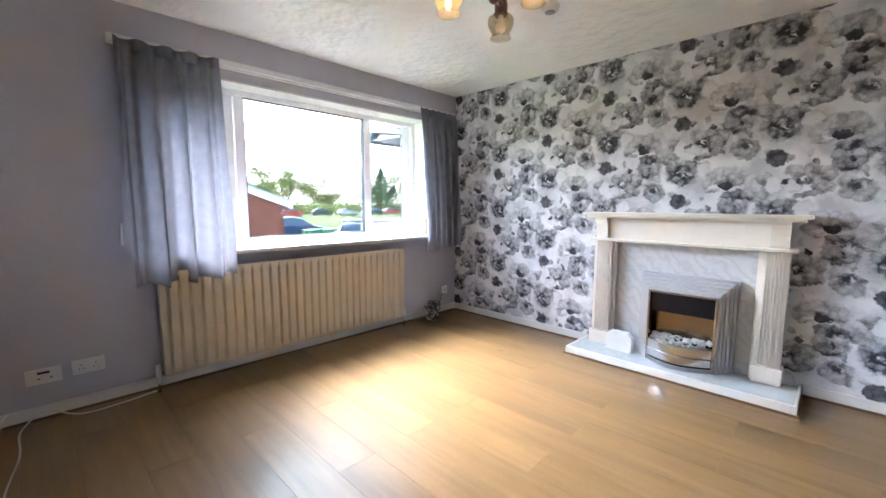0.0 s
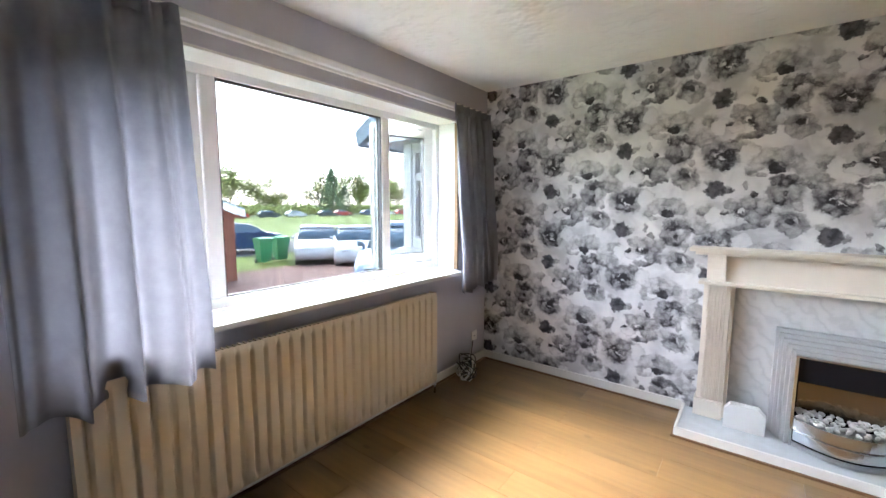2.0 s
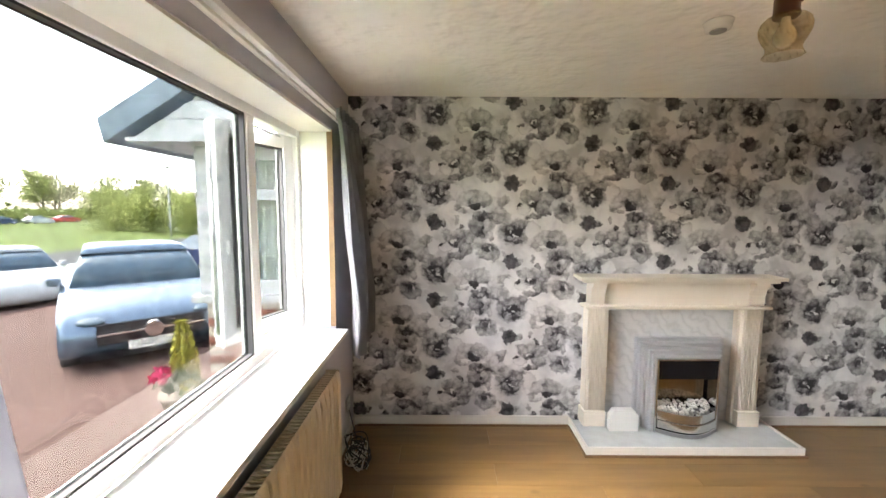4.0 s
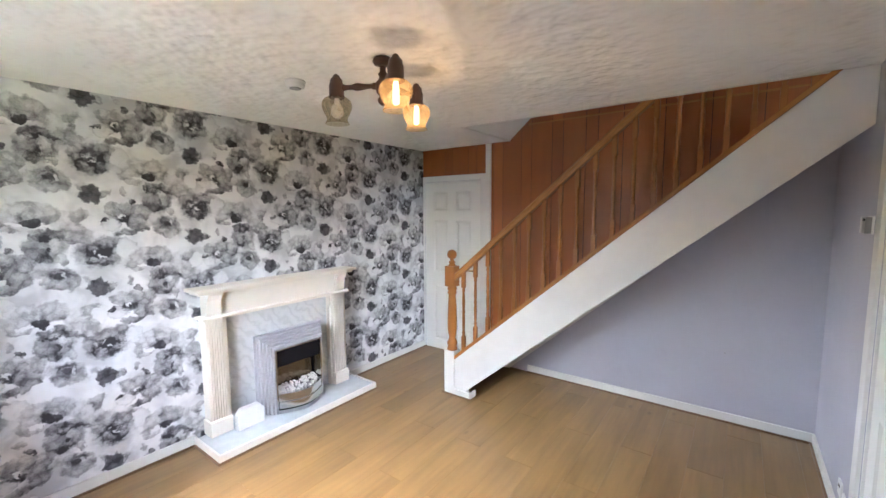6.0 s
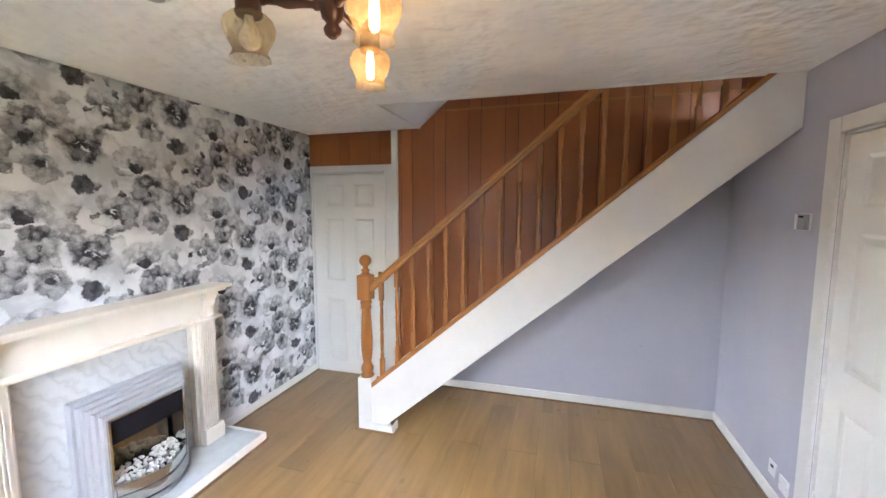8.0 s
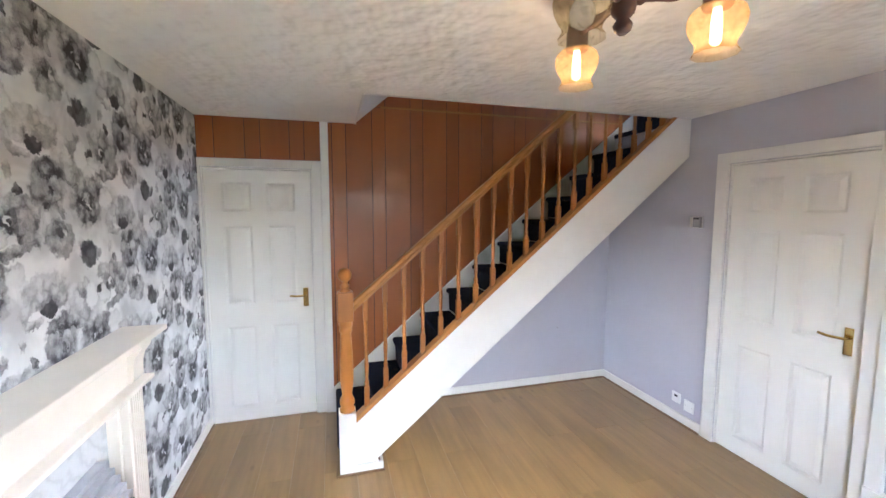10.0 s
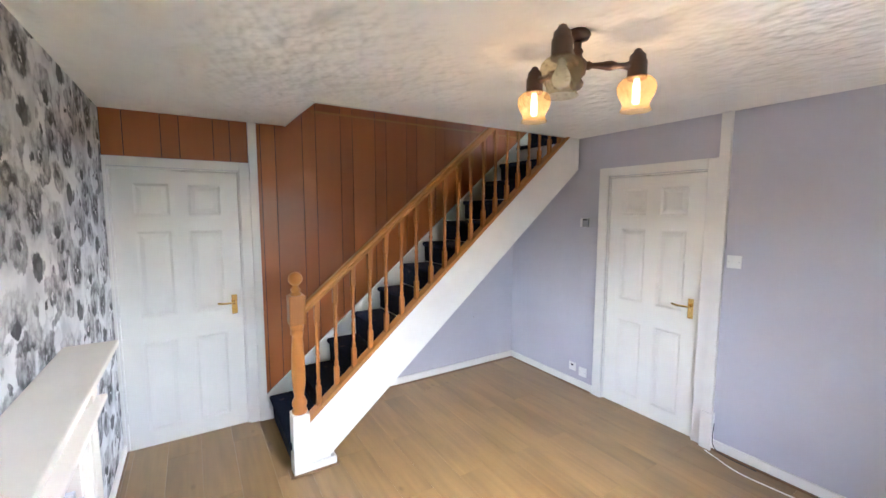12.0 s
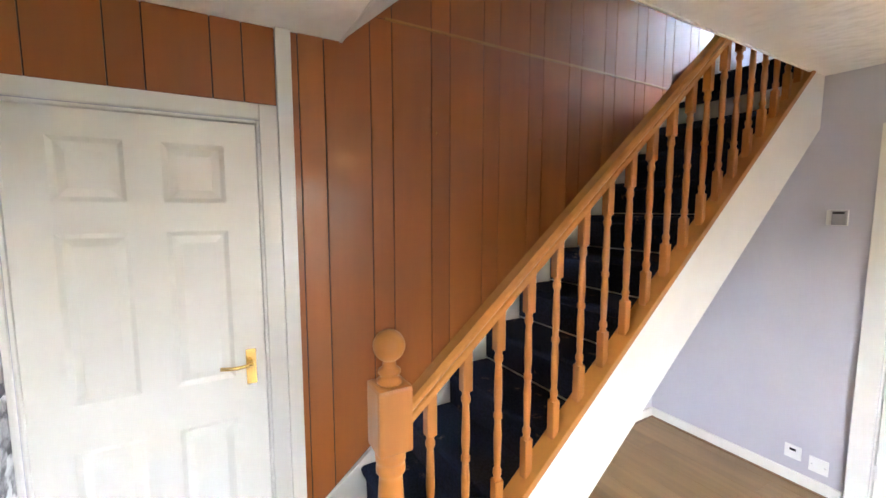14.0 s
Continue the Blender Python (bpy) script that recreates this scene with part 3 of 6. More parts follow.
# ---- window ----
def window_front():
    win = thing("window_1", "wide white plastic window with an open side sash", "window", (XW - 0.2, 1.95, WZ0), kind="structure")
    fx0, fx1 = XW - 0.255, XW - 0.19
    b = 0.055
    bm = boxes((fx0, fx1, WY0, WY0 + b, WZ0, WZ1), (fx0, fx1, WY1 - b, WY1, WZ0, WZ1), (fx0, fx1, WY0 + b, WY1 - b, WZ0, WZ0 + b), (fx0, fx1, WY0 + b, WY1 - b, WZ1 - b, WZ1), bevel=0.006)
    part("window_frame", bm, UPVC, win)
    for y in (1.375, 2.535):
        part("mullion", boxes((fx0, fx1, y - 0.036, y + 0.036, WZ0 + b, WZ1 - b), bevel=0.008), UPVC, win)
    # fixed centre light with a dark gasket
    a0, a1 = 1.411, 2.499
    z0, z1 = WZ0 + b, WZ1 - b
    g = 0.007
    part("gasket", boxes((fx0 + 0.02, fx1 - 0.01, a0, a0 + g, z0, z1), (fx0 + 0.02, fx1 - 0.01, a1 - g, a1, z0, z1), (fx0 + 0.02, fx1 - 0.01, a0 + g, a1 - g, z0, z0 + g), (fx0 + 0.02, fx1 - 0.01, a0 + g, a1 - g, z1 - g, z1)), RUBBER, win)
    p = part("pane", boxes((fx0 + 0.03, fx0 + 0.034, a0 + g, a1 - g, z0 + g, z1 - g)), GLASS, win)
    p.visible_shadow = False
    for hinge, s0y, s1y, turn in ((WY1 - b, 2.575, WY1 - b - 0.004, -19.5), (WY0 + b, WY0 + b + 0.004, 1.335, 0.0)):
        sash = part("sash", boxes((fx0 - 0.01, fx1 - 0.012, s0y, s0y + 0.075, z0, z1), (fx0 - 0.01, fx1 - 0.012, s1y - 0.075, s1y, z0, z1), (fx0 - 0.01, fx1 - 0.012, s0y + 0.075, s1y - 0.075, z0, z0 + 0.075), (fx0 - 0.01, fx1 - 0.012, s0y + 0.075, s1y - 0.075, z1 - 0.075, z1), bevel=0.006), UPVC, win, "open white sash" if turn else "")
        part("gasket", boxes((fx0 + 0.01, fx1 - 0.02, s0y + 0.075, s0y + 0.082, z0 + 0.075, z1 - 0.075), (fx0 + 0.01, fx1 - 0.02, s1y - 0.082, s1y - 0.075, z0 + 0.075, z1 - 0.075), (fx0 + 0.01, fx1 - 0.02, s0y + 0.082, s1y - 0.082, z0 + 0.075, z0 + 0.082), (fx0 + 0.01, fx1 - 0.02, s0y + 0.082, s1y - 0.082, z1 - 0.082, z1 - 0.075)), RUBBER, sash)
        pn = part("pane", boxes((fx0 + 0.02, fx0 + 0.024, s0y + 0.082, s1y - 0.082, z0 + 0.082, z1 - 0.082)), GLASS, sash)
        pn.visible_shadow = False
        if turn:
            # lock strip on the free edge, stays and a handle
            part("lock_strip", boxes((fx0 + 0.008, fx0 + 0.024, s0y - 0.004, s0y + 0.001, z0 + 0.06, z1 - 0.06), *[(fx0 + 0.01, fx0 + 0.022, s0y - 0.010, s0y - 0.004, z, z + 0.05) for z in (z0 + 0.2, z0 + 0.5, z0 + 0.8)]), STEEL, sash)
            part("window_handle", boxes((fx1 - 0.012, fx1 + 0.012, s0y + 0.03, s0y + 0.05, 1.38, 1.44), bevel=0.004), PLASTIC, sash)
            for z in (z0 + 0.004, z1 - 0.02):
                part("stay", boxes((fx0, fx0 + 0.016, s0y + 0.1, s1y - 0.02, z, z + 0.008)), STEEL, win)
            piv = Matrix.Translation((fx0, hinge, 0))
            sash.matrix_basis = sash.matrix_basis @ (piv @ Matrix.Rotation(radians(turn), 4, "Z") @ piv.inverted())
    part("window_sill", boxes((XW - 0.19, XW + 0.09, WY0 - 0.03, WY1 - 0.06, WZ0 - 0.03, WZ0), bevel=0.006), SILL, win, "white sill board")
    part("reveal", boxes((XW - 0.19, XW - 0.03, WY1 - 0.012, WY1 - 0.001, WZ0, WZ1), (XW - 0.19, XW + 0.001, WY0 + 0.001, WY0 + 0.012, WZ0, WZ1), (XW - 0.19, XW - 0.002, WY0 + 0.012, WY1 - 0.012, WZ1 - 0.012, WZ1 - 0.001)), WHITE, win)
    part("timber_edge", boxes((XW - 0.03, XW + 0.003, WY1 - 0.014, WY1 + 0.001, WZ0, WZ1)), TAN, win, "bare timber edge strip")


window_front()


# ---- curtain rail and curtains ----
def curtain_rail():
    r = thing("curtain_rail", "long white curtain rail board over the window", "curtain rail", (XW, 2.0, 2.12))
    part("board", boxes((XW, XW + 0.022, 0.60, Y1 - 0.02, 2.118, 2.178), bevel=0.004), WHITE, r)
    part("track", boxes((XW + 0.022, XW + 0.05, 0.61, Y1 - 0.03, 2.130, 2.146), (XW + 0.022, XW + 0.034, 0.61, Y1 - 0.03, 2.146, 2.166), bevel=0.003), UPVC, r)


def curtain(y0, y1, ztop, zbot, folds, label, depth=0.045, seed=1, flare=0.0, x=None, hang=0.1):
    """A hanging pleated cloth: tight gathers at the heading, wider folds below, an uneven hem."""
    rng = random.Random(seed)
    ph = [rng.uniform(0, 6.28) for _ in range(6)]
    cols, rows = 150, 44
    bm = bmesh.new()
    grid = []
    xc = XW + 0.075 if x is None else x
    for j in range(rows + 1):
        v = j / rows
        line = []
        for i in range(cols + 1):
            u = i / cols
            d = depth * (0.45 + 0.75 * min(1.0, v * 2.2))
            a = 2 * math.pi * folds * (u + 0.018 * math.sin(5 * u + ph[0]) + 0.02 * v * math.sin(9 * u + ph[1]))
            w = math.sin(a + 0.9 * math.sin(0.7 * a + ph[2])) * (0.75 + 0.35 * math.sin(1.3 * u * 6 + ph[4])) + 0.4 * math.sin(0.53 * a + ph[3]) * min(1, v * 2) + 0.12 * math.sin(2.7 * a + 3 * v + ph[1])
            tight = (1 - min(1.0, v * 9)) * 0.35 * math.sin(a * 2.6 + ph[4])
            yy = y0 + (y1 - y0) * u + 0.010 * math.cos(a) * (0.4 + v) + flare * v * (u - 0.5)
            zz = ztop - (ztop - zbot) * v - (0.012 * math.sin(a + 1.0) + 0.02 * math.sin(3.1 * u + ph[5])) * v
            fwd = hang * min(1.0, v / 0.8)
            line.append(bm.verts.new((xc + fwd + d * (w + tight) * 0.5 + 0.005 * math.sin(9 * v + 7 * u), yy, zz)))
        grid.append(line)
    for a, b in zip(grid, grid[1:]):
        for i in range(cols):
            bm.faces.new((a[i], a[i + 1], b[i + 1], b[i])).smooth = True
    bmesh.ops.solidify(bm, geom=bm.faces[:], thickness=0.0025)
    c = thing("curtain", label, "curtain", (xc, (y0 + y1) / 2, zbot), group="window curtains")
    part("cloth", bm, FABRIC, c)
    hb = bmesh.new()
    n = 120
    top = []
    for i in range(n + 1):
        u = i / n
        a = 2 * math.pi * folds * u
        xx = xc + depth * 0.3 * math.sin(a + ph[2]) + 0.006 + 0.004 * math.sin(3 * a)
        top.append([hb.verts.new((xx, y0 + (y1 - y0) * u, z)) for z in (ztop + 0.012, ztop - 0.055)])
    for p, q in zip(top, top[1:]):
        hb.faces.new((p[0], q[0], q[1], p[1])).smooth = True
    bmesh.ops.solidify(hb, geom=hb.faces[:], thickness=0.004)
    part("heading_tape", hb, FABRIC, c)
    return c


curtain_rail()
curtain(0.62, 1.165, 2.135, 0.725, 4, "grey cotton curtain hanging over the radiator end", 0.10, 3, 0.02, hang=0.115)
curtain(2.97, 3.48, 2.135, 0.745, 6, "grey cotton curtain drawn back to the papered corner", 0.06, 8, -0.03, hang=0.085)
rod = thing("curtain_pull", "white plastic curtain draw rod against the wall", "curtain rod", (XW + 0.05, 0.60, 0.95))
part("rod", tube(bmesh.new(), [(XW + 0.05, 0.598, 1.08), (XW + 0.05, 0.594, 0.95)], 0.007), PLASTIC, rod)


# ---- radiator ----
def radiator():
    y0, y1, z0, z1 = 0.745, 2.71, 0.105, 0.775
    r = thing("radiator", "long cream enamelled ribbed radiator under the window", "radiator", (XW + 0.1, 1.73, 0.0))
    xf = XW + 0.135
    n = 30
    pitch = (y1 - y0 - 0.04) / n
    prof = [(y0, 0.0)]
    for i in range(n):
        a = y0 + 0.02 + i * pitch
        prof += [(a + pitch * f, -0.013 * (1 + math.cos(2 * math.pi * (f - 0.3) / 0.40)) if 0.1 < f < 0.5 else 0.002) for f in (0.04, 0.10, 0.14, 0.19, 0.24, 0.30, 0.36, 0.41, 0.46, 0.50, 0.56, 0.96)]
    prof.append((y1, 0.0))
    bm = bmesh.new()
    zs = [(z0, -0.014), (z0 + 0.02, -0.004), (z0 + 0.05, None), (z1 - 0.05, None), (z1 - 0.02, -0.004), (z1, -0.014)]
    rows = []
    for z, flat in zs:
        rows.append([bm.verts.new((xf + (d if flat is None else flat), y, z)) for y, d in prof])
    for a, b in zip(rows, rows[1:]):
        for i in range(len(prof) - 1):
            bm.faces.new((a[i], a[i + 1], b[i + 1], b[i])).smooth = True
    bmesh.ops.recalc_face_normals(bm, faces=bm.faces[:])
    part("front_panel", bm, CREAM, r)
    part("back_panel", boxes((xf - 0.075, xf - 0.055, y0, y1, z0 + 0.01, z1 - 0.01), bevel=0.006), CREAM, r)
    for y in (y0, y1 - 0.004):
        part("side_panel", boxes((xf - 0.075, xf - 0.006, y, y + 0.004, z0, z1), bevel=0.0015), CREAM, r)
    bm = boxes(*[(xf - 0.07, xf - 0.012, y0 + 0.02 + i * 0.0245, y0 + 0.02 + i * 0.0245 + 0.008, z1 - 0.012, z1 - 0.004) for i in range(78)])
    part("top_grille", bm, CREAM, r)
    for y, s in ((y0 - 0.03, 1), (y1 + 0.03, -1)):
        v = part("valve", capped(bmesh.new(), [(0.011, 0.06), (0.014, 0.10), (0.016, 0.12), (0.016, 0.15), (0.013, 0.155), (0.013, 0.18), (0.004, 0.185)], XW + 0.09, y, 14), PLASTIC, r, "white plastic radiator valve")
        part("pipe", tube(bmesh.new(), [(XW + 0.09, y, 0.0), (XW + 0.09, y, 0.08)], 0.0075), CHROME, v)
        part("tail", tube(bmesh.new(), [(XW + 0.09, y, 0.125), (XW + 0.09, y + s * 0.035, 0.125)], 0.009), STEEL, v)
    for y in (1.1, 2.3):
        part("bracket", boxes((XW, xf - 0.075, y, y + 0.03, 0.2, 0.66)), CREAM, r)
    structure("heating_pipe", tube(bmesh.new(), [(XW + 0.03, 0.80, 0.088), (XW + 0.03, 2.70, 0.088)], 0.009), WHITE, "white painted pipe along the skirting")


radiator()


# ---- doors ----
def panel_door(name, label, w, hinge_left, hgt=1.979):
    """A six-panel moulded door in its own frame of reference: x along its width, front to -y, origin at its foot."""
    d = thing(name, label, "door", kind="structure")
    t = 0.04
    cols = ((0.115, w / 2 - 0.055), (w / 2 + 0.055, w - 0.115))
    rows = ((0.12, 0.77), (0.945, 1.555), (1.665, 1.885))
    bm = bmesh.new()
    xs = [0.0, cols[0][0], cols[0][1], cols[1][0], cols[1][1], w]
    for i in (0, 2, 4):
        box(bm, xs[i], xs[i + 1], 0, t, 0.006, hgt)
    for c in cols:
        zs = [0.006, rows[0][0], rows[0][1], rows[1][0], rows[1][1], rows[2][0], rows[2][1], hgt]
        for k in (0, 2, 4, 6):
            box(bm, c[0], c[1], 0, t, zs[k], zs[k + 1])
    part("leaf", bm, DOORWHITE, d)
    for c in cols:
        for z in rows:
            bm = bmesh.new()
            box(bm, c[0] - 0.002, c[1] + 0.002, 0.0102, t - 0.008, z[0] - 0.002, z[1] + 0.002)
            ins, ou = 0.046, 0.020
            lo = [(c[0] + ou, z[0] + ou), (c[1] - ou, z[0] + ou), (c[1] - ou, z[1] - ou), (c[0] + ou, z[1] - ou)]
            hi = [(c[0] + ins, z[0] + ins), (c[1] - ins, z[0] + ins), (c[1] - ins, z[1] - ins), (c[0] + ins, z[1] - ins)]
            a = [bm.verts.new((x, 0.0099, zz)) for x, zz in lo]
            b = [bm.verts.new((x, 0.002, zz)) for x, zz in hi]
            bm.faces.new(b)
            for i in range(4):
                bm.faces.new((a[i], a[(i + 1) % 4], b[(i + 1) % 4], b[i]))
            # sloped moulding round the panel
            oo = [(c[0], z[0]), (c[1], z[0]), (c[1], z[1]), (c[0], z[1])]
            ii = [(c[0] + 0.016, z[0] + 0.016), (c[1] - 0.016, z[0] + 0.016), (c[1] - 0.016, z[1] - 0.016), (c[0] + 0.016, z[1] - 0.016)]
            p = [bm.verts.new((x, 0.001, zz)) for x, zz in oo]
            q = [bm.verts.new((x, 0.0097, zz)) for x, zz in ii]
            for i in range(4):
                bm.faces.new((p[i], p[(i + 1) % 4], q[(i + 1) % 4], q[i]))
            bmesh.ops.recalc_face_normals(bm, faces=bm.faces[:])
            part("panel", bm, DOORWHITE, d)
    hx = w - 0.055 if hinge_left else 0.055
    s = -1 if hinge_left else 1
    h = part("door_handle", boxes((hx - 0.02, hx + 0.02, -0.007, 0.0, 0.905, 1.055), bevel=0.003), BRASS, d, "brass lever handle")
    part("lever", tube(bmesh.new(), [(hx, -0.005, 1.0), (hx, -0.045, 1.0), (hx + s * 0.02, -0.052, 1.0), (hx + s * 0.07, -0.052, 0.998), (hx + s * 0.115, -0.050, 1.004)], 0.0075, 10), BRASS, h)
    kx = 0.0 if hinge_left else w
    for z in (0.25, 1.75):
        part("hinge", boxes((kx - 0.006, kx + 0.006, -0.006, 0.004, z - 0.045, z + 0.045), bevel=0.002), WHITE, d)
    return d


def architrave(name, pieces, label):
    a = thing(name, label, "door frame", (0, 0, 0), kind="structure")
    for p in pieces:
        part("jamb", boxes(p, bevel=0.005), WHITE, a)
    return a


d2 = panel_door("door_2", "closed white six-panel door with brass lever handle", D2L - 0.014 - (D2R + 0.014), True)
d2.matrix_basis = Matrix.Translation((D2L - 0.014, Y0 - 0.014, 0)) @ Matrix.Rotation(math.pi, 4, "Z")
architrave("door_frame", [(D2L, 0.005, Y0 - 0.002, Y0 + 0.016, 0, 2.07), (-0.945, D2R, Y0 - 0.002, Y0 + 0.016, 0, 2.07), (D2R, D2L, Y0 - 0.002, Y0 + 0.016, 1.998, 2.07), (D2L - 0.01, D2L + 0.001, Y0 - T, Y0 - 0.002, 0, 1.998), (D2R - 0.001, D2R + 0.01, Y0 - T, Y0 - 0.002, 0, 1.998), (D2R, D2L, Y0 - T, Y0 - 0.002, 1.984, 1.9985)], "white painted architrave round the hall door")
bx = structure("pipe_boxing", boxes((-1.012, -0.947, Y0, Y0 + 0.03, 0.27, H), (-1.022, -0.945, Y0 + 0.001, Y0 + 0.045, 0.0, 0.27), bevel=0.004), WHITE, "white boxed-in pipe beside the door")

d1 = panel_door("door_1", "closed white six-panel cupboard door with brass lever", D1B - D1A - 0.030, True)
d1.matrix_basis = Matrix.Translation((XB + 0.006, D1B - 0.015, 0)) @ Matrix.Rotation(-math.pi / 2, 4, "Z")
architrave("door_frame", [(XB - 0.016, XB + 0.002, D1B, Y1 - 0.001, 0, 2.06), (XB - 0.016, XB + 0.002, 2.705, D1A, 0, 2.06), (XB - 0.016, XB + 0.002, D1A, D1B, 1.998, 2.06), (XB + 0.002, XB + T, D1A - 0.001, D1A + 0.011, 0, 1.998), (XB + 0.002, XB + T, D1B - 0.011, D1B + 0.001, 0, 1.998), (XB + 0.002, XB + T, D1A + 0.011, D1B - 0.011, 1.984, 1.9985)], "white painted architrave round the cupboard door")
structure("trim_post", boxes((XB - 0.028, XB - 0.001, 2.645, 2.704, 0, H), bevel=0.004), WHITE, "white post between door and panelling")
structure("cupboard_back", boxes((XB + T + 0.2, XB + T + 0.25, 2.6, 3.75, 0, 2.3), (XB + T, XB + T + 0.25, 2.55, 2.6, 0, 2.3), (XB + T, XB + T + 0.25, 3.75, 3.8, 0, 2.3), (XB + T, XB + T + 0.25, 2.55, 3.8, 2.3, 2.35)), WALL, "plain cupboard back")


# ---- wall panelling ----
def groove_lines():
    out, y = [], 3.455
    while y > -2.2:
        out.append(y)
        y -= 0.208
        out.append(y)
        y -= 0.1075
    return out


NOSE_Y, NOSE_Z, RISE, GO = 2.623, 0.199, 0.2, 0.2378
SLOPE = RISE / GO


def nose_line(y):
    return NOSE_Z + SLOPE * (NOSE_Y - y)


def panelling():
    wall = tagged(thing("wall_panelling", "reddish-brown grooved wood panelling on the wall", "wall panelling", (XB, 1.0, 0.2)), kind="structure")
    lines = [Y1 - 0.002] + groove_lines()
    for a, b in zip(lines, lines[1:]):
        hi, lo = a - 0.0025, b + 0.0025
        pieces = []
        if lo > 2.70:
            pieces.append((lo, hi, 2.062, 2.062, H - 0.001))
        elif hi > 2.70:
            pieces.append((2.706, hi, 2.062, 2.062, H - 0.001))
            pieces.append((lo, 2.644, 0, 0, 4.2))
        else:
            pieces.append((lo, hi, 0, 0, 4.2))
        for y0, y1, zl, zh, top in pieces:
            if zl:
                zb0 = zb1 = zl
            else:
                zb0, zb1 = max(0.02, nose_line(y0) + 0.03), max(0.02, nose_line(y1) + 0.03)
            spans = [(zb0, zb1, top)]
            if not zl and y1 < 2.4:
                spans = [(zb0, zb1, max(2.503, zb0 + 0.01))] if zb1 < 2.49 else []
                spans.append((max(2.507, zb0), max(2.507, zb1), top))
            elif not zl:
                spans = [(zb0, zb1, min(top, H + (2.44 - y0) * 0.86 + 0.15))]
            for q0, q1, tp in spans:
                bm = bmesh.new()
                prism(bm, [(y0, q0), (y1, q1), (y1, tp), (y0, tp)], "x", XB - 0.009, XB - 0.002, 0.0015)
                part("panel", bm, PANELWOOD, wall)
    bm = bmesh.new()
    prism(bm, [(2.644, 0.2), (-0.4, nose_line(-0.4)), (-0.4, 4.2), (2.644, 4.2)], "x", XB - 0.0019, XB - 0.0006)
    part("groove_back", bm, GROOVE, wall)
    part("groove_back", boxes((XB - 0.0019, XB - 0.0006, 2.706, Y1 - 0.001, 2.064, H - 0.002)), GROOVE, wall)
    part("joint_bead", boxes((XB - 0.016, XB - 0.009, -1.0, 2.23, 2.498, 2.512), bevel=0.003), PINERAIL, wall)
    for y, z in ((1.962, 2.018), (1.263, 2.039)):
        hk = thing("hook", "tiny brass picture hook screwed into the panelling", "hook", (XB - 0.009, y, z))
        part("pin", tube(bmesh.new(), [(XB - 0.008, y, z + 0.006), (XB - 0.022, y, z + 0.006), (XB - 0.024, y, z - 0.004), (XB - 0.018, y, z - 0.010)], 0.0025, 6), BRASS, hk)


panelling()


# ---- staircase ----
def capline(y):
    return 0.318 + 0.853 * (2.53 - y)


def railline(y):
    return 1.105 + 0.853 * (2.49 - y)


